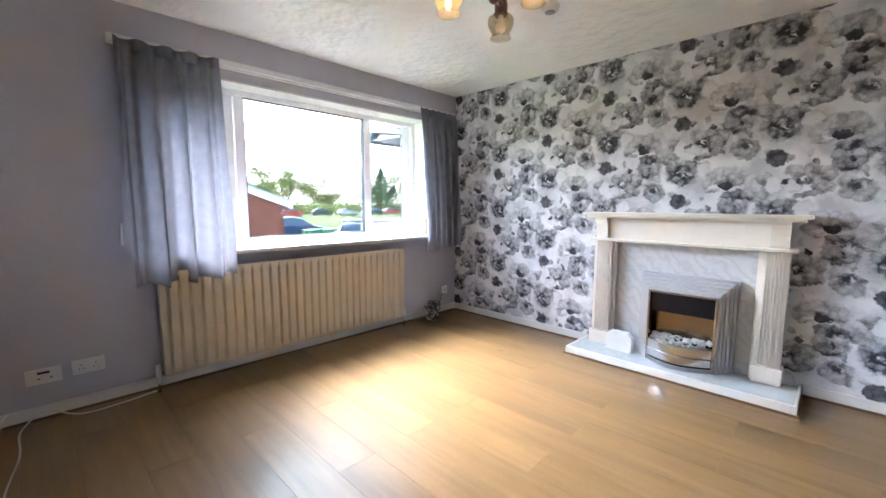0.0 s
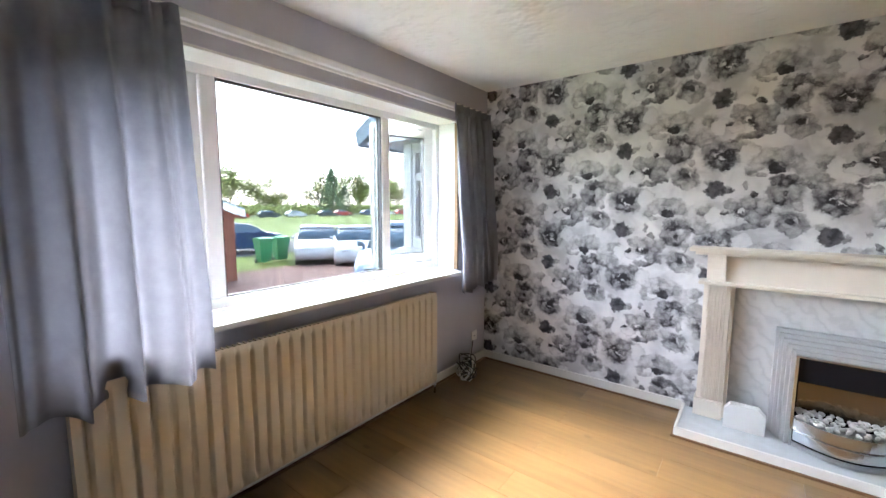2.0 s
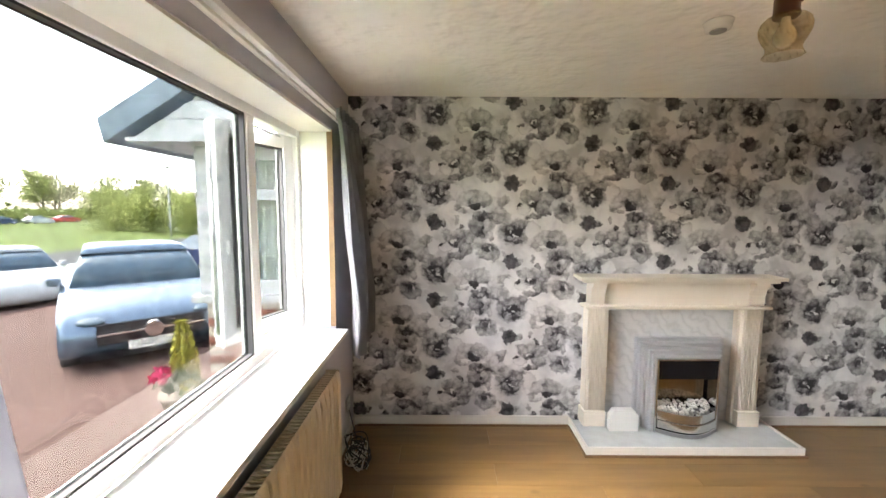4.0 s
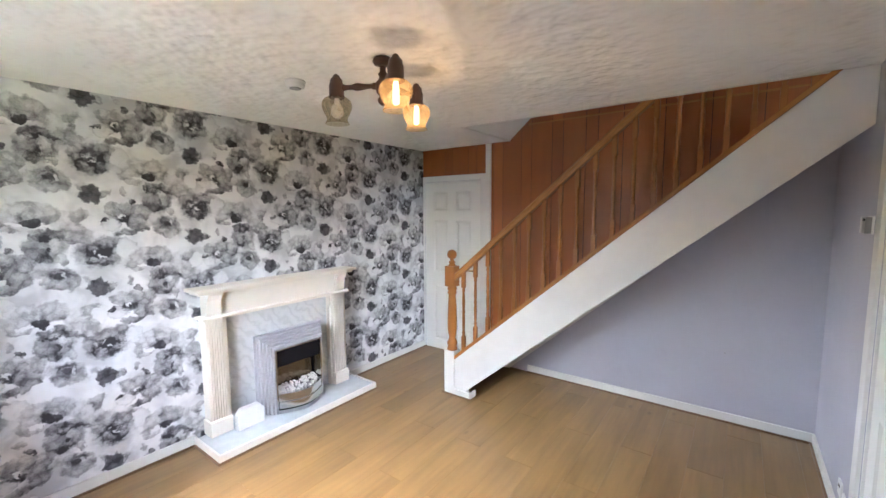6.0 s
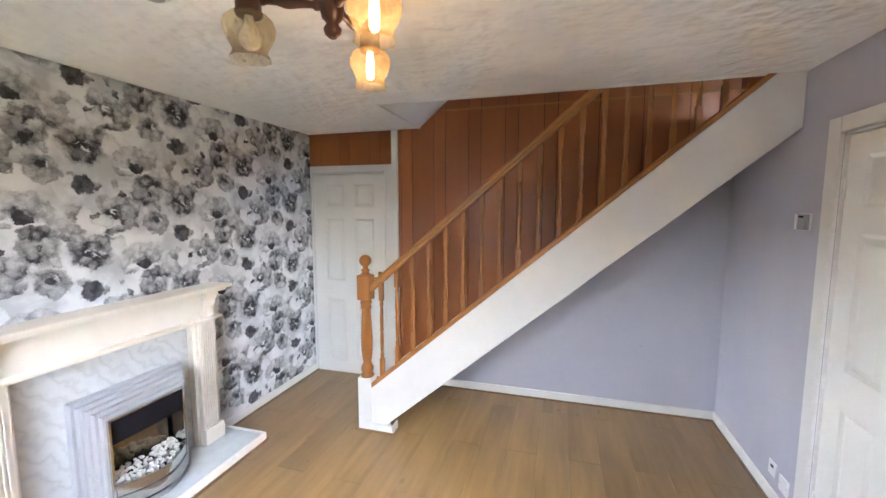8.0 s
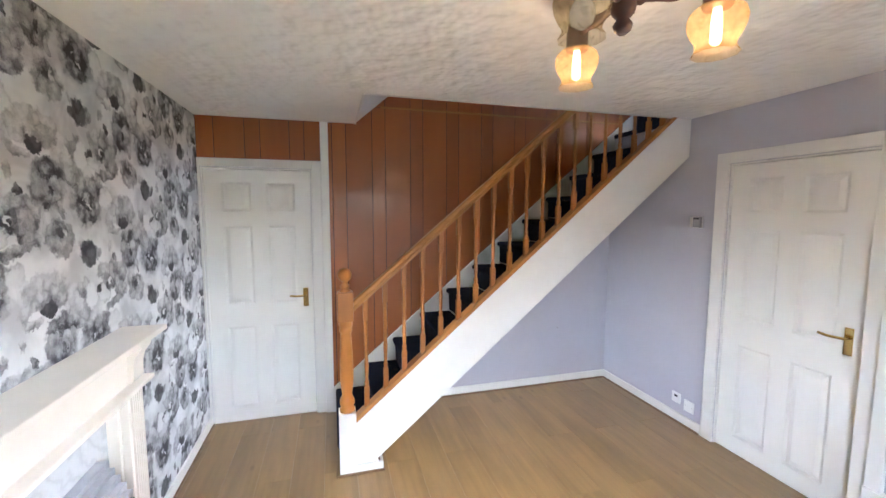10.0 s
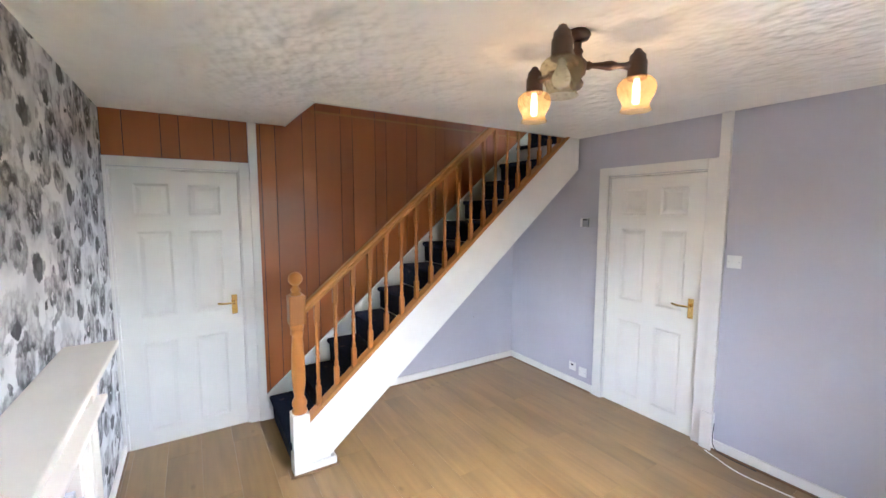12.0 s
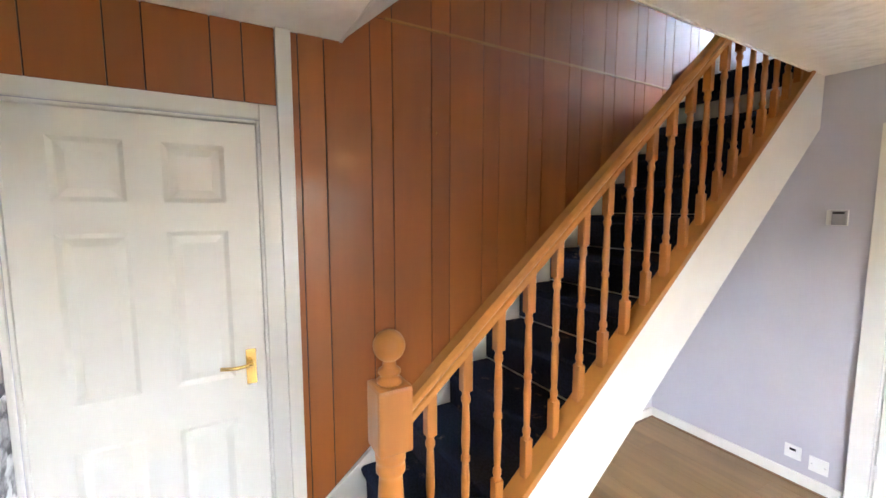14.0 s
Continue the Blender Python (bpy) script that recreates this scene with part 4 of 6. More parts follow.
def staircase():
    st = thing("staircase", "open pine-railed staircase with white sides and navy carpet", "staircase", (0.6, 1.3, 0.0))
    sx0, sx1 = 0.25, 0.285
    bm = bmesh.new()
    prism(bm, [(2.53, 0.0), (2.53, capline(2.53)), (Y0 + 0.002, capline(Y0)), (Y0 + 0.002, 2.083), (2.385, 0.072), (2.352, 0.0)], "x", sx0, sx1, 0.003)
    part("stringer", bm, WHITE, st, "white painted outer string")
    part("plinth", boxes((sx0 - 0.014, sx0 - 0.001, 2.355, 2.532, 0, 0.06), (sx0 - 0.016, sx1 + 0.06, 2.345, 2.356, 0.0, 0.06), bevel=0.003), WHITE, st)
    part("plinth_bead", boxes((sx0 - 0.026, sx0 - 0.014, 2.336, 2.63, 0, 0.014), (sx0 - 0.026, sx1 + 0.05, 2.63, 2.642, 0, 0.014), bevel=0.003), BEADWOOD, st)
    bm = bmesh.new()
    prism(bm, [(2.527, capline(2.527)), (2.527, capline(2.527) + 0.036), (Y0 + 0.004, capline(Y0) + 0.036), (Y0 + 0.004, capline(Y0))], "x", sx0 - 0.006, sx1 + 0.036, 0.004)
    part("string_cap", bm, PINERAIL, st, "honey pine capping")
    # wall string
    bm = bmesh.new()
    prism(bm, [(2.70, 0.0), (2.70, 0.15), (2.62, nose_line(2.62) + 0.03), (-0.2, nose_line(-0.2) + 0.03), (-0.2, nose_line(-0.2) - 0.28), (2.4, 0.0)], "x", XB - 0.032, XB - 0.0095, 0.002)
    part("wall_string", bm, WHITE, st, "white painted wall string")
    # carpeted steps
    for i in range(13):
        y, z = NOSE_Y - GO * i, NOSE_Z + RISE * i
        bm = bmesh.new()
        out = [(y - 0.02, z - RISE), (y - 0.016, z - 0.045), (y + 0.004, z - 0.036), (y + 0.008, z - 0.012), (y - 0.004, z), (y - GO - 0.03, z), (y - GO - 0.03, z - 0.03), (y - 0.04, z - 0.045), (y - 0.04, z - RISE)]
        prism(bm, out, "x", sx1 + 0.0005, XB - 0.0325, 0.004)
        part("step", bm, CARPET, st, "step covered in dark navy patterned carpet")
    for i in range(4, 13):
        y, z = NOSE_Y - GO * i, NOSE_Z + RISE * i
        part("stair_rod", tube(bmesh.new(), [(sx1 + 0.002, y - 0.014, z - RISE + 0.012), (XB - 0.034, y - 0.014, z - RISE + 0.012)], 0.004, 6), STEEL, st)
    # underside
    bm = bmesh.new()
    prism(bm, [(2.32, 0.14), (Y0 + 0.003, 2.09), (Y0 + 0.003, 2.12), (2.32, 0.17)], "x", sx1, XB - 0.033)
    part("soffit", bm, WHITE, st)
    # newel
    nx, ny, nh = 0.288, 2.564, 0.049
    nw = part("newel_base", boxes((nx - 0.052, nx + 0.052, ny - 0.052, ny + 0.054, 0, 0.405), bevel=0.004), WHITE, st, "white boxed newel base")
    bm = capped(bmesh.new(), [(0.047, 0.405), (0.047, 0.425), (0.036, 0.435), (0.046, 0.455), (0.047, 0.475), (0.036, 0.50), (0.030, 0.515), (0.034, 0.54), (0.042, 0.60), (0.043, 0.68), (0.039, 0.80), (0.033, 0.90), (0.032, 0.915), (0.041, 0.925), (0.041, 0.940), (0.034, 0.948), (0.042, 0.958), (0.043, 0.975), (0.036, 0.985), (0.036, 0.995)], nx, ny, 22)
    part("newel_turning", bm, PINE, st, "turned honey pine newel")
    bm = boxes((nx - nh, nx + nh, ny - nh, ny + nh, 0.99, 1.175), bevel=0.010)
    part("newel_block", bm, PINE, st)
    ball = [(0.034, 1.174), (0.036, 1.184), (0.026, 1.190), (0.024, 1.198), (0.031, 1.204), (0.031, 1.212), (0.020, 1.220), (0.017, 1.236)]
    ball += [(0.044 * math.sin(a), 1.278 - 0.044 * math.cos(a)) for a in [0.42 + k * (math.pi - 0.44) / 12 for k in range(13)]]
    part("newel_ball", capped(bmesh.new(), ball, nx, ny, 22), PINE, st, "round ball finial")
    # handrail
    bm = bmesh.new()
    sec = [(-0.029, -0.030), (-0.022, -0.034), (0.022, -0.034), (0.029, -0.030), (0.029, -0.010), (0.024, -0.004), (0.030, 0.008), (0.030, 0.022), (0.020, 0.034), (-0.020, 0.034), (-0.030, 0.022), (-0.030, 0.008), (-0.024, -0.004), (-0.029, -0.010)]
    ends = []
    for y in (2.545, -0.1):
        ends.append([bm.verts.new((nx + a, y, railline(y) + b)) for a, b in sec])
    n = len(sec)
    for i in range(n):
        bm.faces.new((ends[0][i], ends[0][(i + 1) % n], ends[1][(i + 1) % n], ends[1][i]))
    bm.faces.new(ends[0])
    bm.faces.new(ends[1][::-1])
    bmesh.ops.recalc_face_normals(bm, faces=bm.faces[:])
    part("handrail", bm, PINERAIL, st, "honey pine handrail")
    # balusters: one mesh, sheared at both ends to the slope
    y = 2.44
    lo, hi = capline(y) + 0.034, railline(y) - 0.032
    L = hi - lo
    bm = bmesh.new()
    h = 0.016
    def block(z0, z1, cut0, cut1):
        v = []
        for z, cut in ((z0, cut0), (z1, cut1)):
            for ax, ay in ((-h, -h), (h, -h), (h, h), (-h, h)):
                v.append(bm.verts.new((ax, ay, z - (0.853 * ay if cut else 0))))
        fs = [bm.faces.new([v[i] for i in q]) for q in ((3, 2, 1, 0), (4, 5, 6, 7), (0, 1, 5, 4), (1, 2, 6, 5), (2, 3, 7, 6), (3, 0, 4, 7))]
        bmesh.ops.bevel(bm, geom=list({e for f in fs for e in f.edges if abs(e.verts[0].co.z - e.verts[1].co.z) > 0.05}), offset=0.003, segments=1, affect="EDGES")
    block(0, 0.125, True, False)
    block(L - 0.125, L, False, True)
    z0, z1 = 0.125, L - 0.125
    M = z1 - z0
    prof = [(0.015, 0.0), (0.011, 0.012), (0.0145, 0.022), (0.0145, 0.034), (0.010, 0.044), (0.0115, 0.07), (0.0135, 0.15), (0.0135, M * 0.36), (0.0105, M * 0.47), (0.0145, M * 0.485), (0.0145, M * 0.515), (0.0105, M * 0.53), (0.0135, M * 0.64), (0.0135, M - 0.15), (0.0115, M - 0.07), (0.010, M - 0.044), (0.0145, M - 0.034), (0.0145, M - 0.022), (0.011, M - 0.012), (0.015, M)]
    lathe(bm, [(r, z0 + z) for r, z in prof], 0, 0, 12)
    me = mesh_of("baluster", bm, PINE)
    for i in range(20):
        yy = y - 0.1227 * i
        ob = new("baluster", me)
        ob.parent = st
        ob.matrix_parent_inverse = st.matrix_world.inverted()
        ob.matrix_basis = Matrix.Translation((nx, yy, capline(yy) + 0.034))


staircase()


# ---- fireplace ----
FX = -0.80
def fire_surround():
    f = thing("fireplace_surround", "ivory painted fireplace surround with fluted columns", "fireplace surround", (FX, 3.5, 0.05))
    hz = 0.055
    part("mantel_shelf", boxes((FX - 0.70, FX + 0.70, 3.392, Y1 - 0.001, 1.118, 1.142), (FX - 0.67, FX + 0.67, 3.42, Y1 - 0.001, 1.098, 1.118), bevel=0.006), SURROUND, f)
    part("frieze", boxes((FX - 0.60, FX + 0.60, 3.485, Y1 - 0.001, 0.932, 1.098), bevel=0.003), SURROUND, f)
    part("moulding", boxes((FX - 0.645, FX + 0.645, 3.435, Y1 - 0.001, 0.912, 0.932), bevel=0.006), SURROUND, f)
    for s in (-1, 1):
        xo, xi = FX + s * 0.615, FX + s * 0.475
        part("column", boxes((xo, xi, 3.475, Y1 - 0.001, 0.165, 0.912), bevel=0.003), SURROUND, f)
        n = 6
        w = (abs(xo - xi) - 0.036) / n
        x0 = min(xo, xi) + 0.018
        for k in range(n):
            bm = bmesh.new()
            prism(bm, [(x0 + k * w + w * 0.12, 3.476), (x0 + k * w + w * 0.22, 3.467), (x0 + k * w + w * 0.66, 3.467), (x0 + k * w + w * 0.76, 3.476)], "z", 0.175, 0.905)
            part("flute", bm, SURROUND, f)
        part("plinth_block", boxes((xo + s * 0.012, xi - s * 0.004, 3.455, Y1 - 0.001, hz, 0.165), bevel=0.004), SURROUND, f)
        xb = FX + s * 0.455
        part("return", boxes((xi, xb, 3.505, Y1 - 0.001, hz, 0.912), bevel=0.003), SURROUND, f)
        # corbel: flares out towards the shelf
        bm = bmesh.new()
        prism(bm, [(3.475, 0.932), (3.462, 0.95), (3.460, 1.01), (3.450, 1.05), (3.428, 1.08), (3.424, 1.098), (3.49, 1.098), (3.49, 0.932)], "x", FX + s * 0.605, FX + s * 0.51, 0.002)
        part("corbel", bm, SURROUND, f)
    bp = part("back_panel", boxes((FX - 0.474, FX + 0.474, 3.548, Y1 - 0.001, hz, 0.912)), MARBLE, f, "white marble-effect back panel")
    h = thing("hearth", "white marble-effect hearth slab with white edging", "hearth", (FX, 3.4, 0))
    part("slab", boxes((-1.482, -0.092, 3.203, Y1 - 0.017, 0.0, 0.050)), SLAB, h)
    part("edging", boxes((-1.497, -0.077, 3.187, 3.203, 0, 0.062), (-1.497, -1.482, 3.203, Y1 - 0.001, 0, 0.062), (-0.092, -0.077, 3.203, Y1 - 0.001, 0, 0.062), bevel=0.004), WHITE, h, "white painted edging strip")
    part("floor_bead", boxes((-1.511, -0.063, 3.173, 3.187, 0, 0.014), (-1.511, -1.497, 3.187, Y1 - 0.03, 0, 0.014), (-0.077, -0.063, 3.187, Y1 - 0.03, 0, 0.014), bevel=0.003), BEADWOOD, h)


def electric_fire():
    e = thing("electric_fire", "chrome electric fire with white pebbles", "electric fire", (-0.74, 3.45, 0.052))
    cx, zb = -0.74, 0.051
    outer = 0.307
    steps = 5
    for k in range(steps):
        w0, w1 = outer - 0.018 * k, outer - 0.018 * (k + 1)
        t0, t1 = 0.690 - 0.022 * k, 0.690 - 0.022 * (k + 1)
        y = 3.53 - 0.026 * (k + 1)
        bm = boxes((cx - w0, cx - w1, y, 3.547, zb, t0), (cx + w1, cx + w0, y, 3.547, zb, t0), (cx - w1, cx + w1, y, 3.547, t1, t0), bevel=0.003)
        part("stepped_trim", bm, SILVER, e)
    wi = outer - 0.09
    ti = 0.690 - 0.11
    yf = 3.40
    part("inner_frame", boxes((cx - wi, cx - wi + 0.014, yf - 0.012, 3.545, zb, ti), (cx + wi - 0.014, cx + wi, yf - 0.012, 3.545, zb, ti), (cx - wi + 0.014, cx + wi - 0.014, yf - 0.012, 3.545, ti - 0.014, ti), bevel=0.003), CHROME, e)
    part("firebox", boxes((cx - wi + 0.015, cx + wi - 0.015, 3.535, 3.546, zb, ti - 0.015), (cx - wi + 0.015, cx + wi - 0.015, yf + 0.02, 3.535, zb, zb + 0.01)), BLACK, e)
    bm = bmesh.new()
    prism(bm, [(yf + 0.005, ti - 0.015), (yf + 0.015, ti - 0.155), (yf + 0.04, ti - 0.155), (yf + 0.04, ti - 0.015)], "x", cx - wi + 0.016, cx + wi - 0.016)
    part("canopy", bm, BLACK, e, "glossy black hood")
    part("glass_screen", boxes((cx - wi + 0.03, cx + wi - 0.03, 3.505, 3.510, 0.21, ti - 0.02)), FIREGLASS, e, "smoked brown reflective screen")
    # bowed chrome front
    n = 18
    def bow(u):
        return yf - 0.018 - 0.085 * math.sin(math.pi * u)
    for z0, z1, mat, off in ((zb + 0.004, zb + 0.03, STEEL, 0.0), (zb + 0.03, zb + 0.045, BLACK, 0.008), (zb + 0.045, zb + 0.10, CHROME, -0.004), (zb + 0.10, zb + 0.165, CHROME, 0.006)):
        bm = bmesh.new()
        pts = [(cx - wi + 0.015 + (2 * wi - 0.03) * i / n, bow(i / n) + off) for i in range(n + 1)]
        prism(bm, pts + [(cx + wi - 0.015, yf + 0.03), (cx - wi + 0.015, yf + 0.03)], "z", z0, z1, 0.002)
        part("bowed_front", bm, mat, e)
    rng = random.Random(5)
    for i in range(130):
        u = rng.random()
        v = rng.random()
        x = cx - wi + 0.03 + (2 * wi - 0.06) * u
        y = bow(u) + 0.015 + v * (3.49 - bow(u) - 0.02)
        r = rng.uniform(0.009, 0.015)
        bm = bmesh.new()
        bmesh.ops.create_icosphere(bm, subdivisions=2, radius=r, matrix=pose(x, y, zb + 0.170 + r * 0.5 + v * 0.018, rng.uniform(0, 60), rng.uniform(0, 60), rng.uniform(0, 180)) @ Matrix.Diagonal((1.35, 0.9, 0.7, 1)))
        for q in bm.faces:
            q.smooth = True
        part("pebble", bm, PEBBLE, e)
    part("badge", boxes((cx + 0.1, cx + 0.13, 3.5425, 3.5435, 0.1, 0.11)), STEEL, e)


FIREGLASS = plain("brown_mirror_screen", (0.20, 0.155, 0.10), 0.12, 0.85)
fire_surround()
electric_fire()
wb = thing("plaster_box", "small white board box with cut corner on hearth", "box", (-1.17, 3.43, 0.05))
bm = bmesh.new()
prism(bm, [(-1.262, 0.051), (-1.262, 0.165), (-1.232, 0.205), (-1.095, 0.205), (-1.060, 0.165), (-1.060, 0.051)], "y", 3.40, 3.45, 0.003)
part("board", bm, PLASTIC, wb)


# ---- ceiling lamp and alarm ----
LX, LY = -1.255, 1.855
def ceiling_lamp():
    l = thing("ceiling_light", "dark turned-wood three-arm ceiling light with glass shades", "ceiling light", (LX, LY, H))
    part("rose", capped(bmesh.new(), [(0.018, 2.330), (0.040, 2.336), (0.046, 2.348), (0.042, 2.358), (0.036, H - 0.0005)], LX, LY, 24), DARKWOOD, l)
    part("stem", capped(bmesh.new(), [(0.010, 2.155), (0.022, 2.165), (0.026, 2.18), (0.016, 2.195), (0.030, 2.21), (0.034, 2.23), (0.034, 2.255), (0.022, 2.268), (0.016, 2.28), (0.022, 2.292), (0.014, 2.305), (0.014, 2.325)], LX, LY, 20), DARKWOOD, l)
    for k, (ang, lit) in enumerate(((118, False), (238, True), (358, True))):
        a = radians(ang)
        R = 0.225
        sx, sy = LX + R * math.cos(a), LY + R * math.sin(a)
        bm = bmesh.new()
        prof = [(0.013, 0.0), (0.016, 0.02), (0.010, 0.03), (0.012, 0.06), (0.017, 0.09), (0.017, 0.105), (0.011, 0.125), (0.011, 0.15), (0.016, 0.165), (0.010, 0.175), (0.010, 0.20)]
        capped(bm, prof, 0, 0, 14)
        bmesh.ops.transform(bm, verts=bm.verts, matrix=Matrix.Translation((LX, LY, 2.243)) @ Matrix.Rotation(a, 4, "Z") @ Matrix.Rotation(math.pi / 2, 4, "Y") @ Matrix.Translation((0, 0, 0.025)))
        arm = part("arm", bm, DARKWOOD, l)
        part("cup", capped(bmesh.new(), [(0.034, 2.196), (0.037, 2.204), (0.034, 2.212), (0.034, 2.255), (0.030, 2.262), (0.028, 2.28), (0.016, 2.292), (0.013, 2.300), (0.003, 2.306)], sx, sy, 18), DARKWOOD, arm)
        bm = bmesh.new()
        sp = [(0.034, 2.199), (0.052, 2.195), (0.064, 2.183), (0.069, 2.166), (0.067, 2.148), (0.058, 2.127), (0.049, 2.112), (0.045, 2.102), (0.047, 2.092), (0.052, 2.084), (0.055, 2.079)]
        lathe(bm, sp, sx, sy, 40, 0.035, 10, 7)
        bmesh.ops.solidify(bm, geom=bm.faces[:], thickness=0.002)
        sh = part("shade", bm, LITSHADE if lit else DIMSHADE, l, "glowing amber glass shade" if lit else "unlit smoky glass shade")
        sh.visible_shadow = False
        b = part("bulb", capped(bmesh.new(), [(0.010, 2.195), (0.012, 2.172), (0.0135, 2.160), (0.0135, 2.112), (0.008, 2.104)] if lit else [(0.012, 2.195), (0.014, 2.175), (0.028, 2.15), (0.031, 2.135), (0.026, 2.115), (0.010, 2.104)], sx, sy, 16), BULB if lit else DEADBULB, sh)
        b.visible_shadow = False
        if lit:
            p = new("bulb_light", bpy.data.lights.new("bulb_light", "POINT"))
            p.data.energy, p.data.color, p.data.shadow_soft_size = BULB_W, (1.0, 0.62, 0.30), 0.014
            p.location = (sx, sy, 2.13)


BULB_W = 0.042
ceiling_lamp()
sm = thing("smoke_alarm", "round white smoke alarm on the ceiling", "smoke alarm", (-1.306, 2.46, H))
part("body", capped(bmesh.new(), [(0.030, H - 0.038), (0.046, H - 0.034), (0.050, H - 0.022), (0.050, H - 0.010), (0.054, H - 0.008), (0.054, H - 0.0005)], -1.306, 2.46, 24), PLASTIC, sm)
part("vent_ring", capped(bmesh.new(), [(0.02, H - 0.043), (0.03, H - 0.041), (0.031, H - 0.037)], -1.306, 2.46, 20), GREYPLASTIC, sm)


# ---- wall plates ----
def plate(name, label, category, wall, along, z, w, h, knobs, mat=None):
    """A switch, socket or box on a wall: wall 'w' (window wall) or 's' (hall-door wall)."""
    t = thing(name, label, category, (XW, along, z) if wall == "w" else (along, Y0, z))
    def bx(a0, a1, z0, z1, d0, d1, bev=0.002):
        if wall == "w":
            return boxes((XW + d0, XW + d1, along + a0, along + a1, z + z0, z + z1), bevel=bev)
        return boxes((along - a1, along - a0, Y0 + d0, Y0 + d1, z + z0, z + z1), bevel=bev)
    part("plate", bx(-w / 2, w / 2, -h / 2, h / 2, 0.0, 0.009), mat or PLASTIC, t)
    for nm, a, zz, kw, kh, dep, km in knobs:
        part(nm, bx(a - kw / 2, a + kw / 2, zz - kh / 2, zz + kh / 2, 0.009, 0.009 + dep, min(0.001, dep * 0.3)), km, t)
    return t


HOLES = [("pin_hole", a + b, zz, 0.006 if zz < 0 else 0.005, 0.004 if zz < 0 else 0.008, 0.0006, BLACK) for a in (-0.032, 0.032) for b, zz in ((-0.011, -0.012), (0.011, -0.012), (0.0, 0.010))]
ROCK = [("rocker", a, 0.026, 0.012, 0.018, 0.003, PLASTIC) for a in (-0.012, 0.012)]
plate("wall_socket", "white double power socket low on grey wall", "socket", "w", 0.395, 0.25, 0.146, 0.086, HOLES + ROCK)
plate("wall_socket", "white double power socket with black marker", "socket", "w", 0.205, 0.242, 0.146, 0.086, [("marker", 0.0, 0.02, 0.05, 0.012, 0.002, BLACK), ("port", -0.02, -0.012, 0.012, 0.012, 0.001, GREYPLASTIC), ("port", 0.03, -0.012, 0.012, 0.012, 0.001, GREYPLASTIC)])
plate("wall_socket", "small white socket near the papered corner", "socket", "w", 3.40, 0.25, 0.086, 0.086, [("port", 0.0, 0.0, 0.02, 0.012, 0.001, GREYPLASTIC)])
plate("light_switch", "white double light switch beside pipe boxing", "light switch", "s", -1.072, 1.362, 0.086, 0.086, [("rocker", -0.014, 0, 0.012, 0.022, 0.003, PLASTIC), ("rocker", 0.014, 0, 0.012, 0.022, 0.003, PLASTIC), ("screw", -0.032, 0, 0.006, 0.006, 0.001, STEEL), ("screw", 0.032, 0, 0.006, 0.006, 0.001, STEEL)])
plate("thermostat", "white room thermostat box on the grey wall", "thermostat", "s", 0.14, 1.592, 0.085, 0.085, [("cover", -0.031, 0.0, 0.018, 0.078, 0.026, PLASTIC), ("face", 0.01, 0.0, 0.058, 0.078, 0.022, GREYPLASTIC), ("display", 0.008, 0.026, 0.046, 0.010, 0.024, BLACK)])
plate("wall_socket", "white telephone socket above the skirting", "socket", "s", 0.238, 0.19, 0.08, 0.08, [("port", 0.0, 0.015, 0.03, 0.014, 0.002, BLACK)])
plate("wall_socket", "blank white wall plate above the skirting", "socket", "s", 0.118, 0.168, 0.086, 0.086, [("screw", -0.03, 0, 0.006, 0.006, 0.001, STEEL), ("screw", 0.03, 0, 0.006, 0.006, 0.001, STEEL)])
nail = thing("wall_plug", "small grey wall plug in the understairs wall", "wall plug", (XB, 0.551, 0.554))
part("plug", tube(bmesh.new(), [(XB, 0.551, 0.554), (XB - 0.012, 0.551, 0.552)], 0.005, 8), GREYPLASTIC, nail)


# ---- cables ----
def cable(label, pts, r, mat):
    c = thing("cable", label, "cable", pts[0])
    # smooth the run
    P = [Vector(p) for p in pts]
    out = []
    for i in range(len(P) - 1):
        p0, p1, p2, p3 = P[max(i - 1, 0)], P[i], P[i + 1], P[min(i + 2, len(P) - 1)]
        for k in range(6):
            t = k / 6
            out.append(0.5 * ((2 * p1) + (-p0 + p2) * t + (2 * p0 - 5 * p1 + 4 * p2 - p3) * t * t + (-p0 + 3 * p1 - 3 * p2 + p3) * t ** 3))
    out.append(P[-1])
    part("lead", tube(bmesh.new(), out, r, 6), mat, c)


cable("white aerial cable lying along the skirting", [(XW + 0.06, 0.70, 0.004), (XW + 0.10, 0.52, 0.004), (XW + 0.10, 0.34, 0.005), (XW + 0.07, 0.20, 0.06), (XW + 0.12, 0.10, 0.004), (XW + 0.42, 0.10, 0.004), (XW + 0.8, 0.06, 0.004), (XW + 1.2, 0.10, 0.004), (-1.5, 0.14, 0.004), (-1.25, 0.155, 0.004), (-1.08, 0.10, 0.004), (-1.0, 0.07, 0.004)], 0.0042, CABLE)
cable("second white cable beside the skirting", [(XW + 0.10, 0.66, 0.092), (XW + 0.05, 0.50, 0.080), (XW + 0.03, 0.32, 0.079), (XW + 0.028, 0.12, 0.081), (XW + 0.05, 0.05, 0.08), (XW + 0.3, 0.03, 0.079), (XW + 1.0, 0.028, 0.079), (XW + 1.8, 0.026, 0.079), (-1.06, 0.04, 0.07), (-1.03, 0.06, 0.02), (-1.02, 0.055, 0.004)], 0.003, CABLE)
cable("black cable rising beside the boxing", [(-1.30, 0.04, 0.004), (-1.12, 0.06, 0.02), (-1.04, 0.05, 0.06), (-1.028, 0.02, 0.2)], 0.003, BLACKCABLE)
rng = random.Random(11)
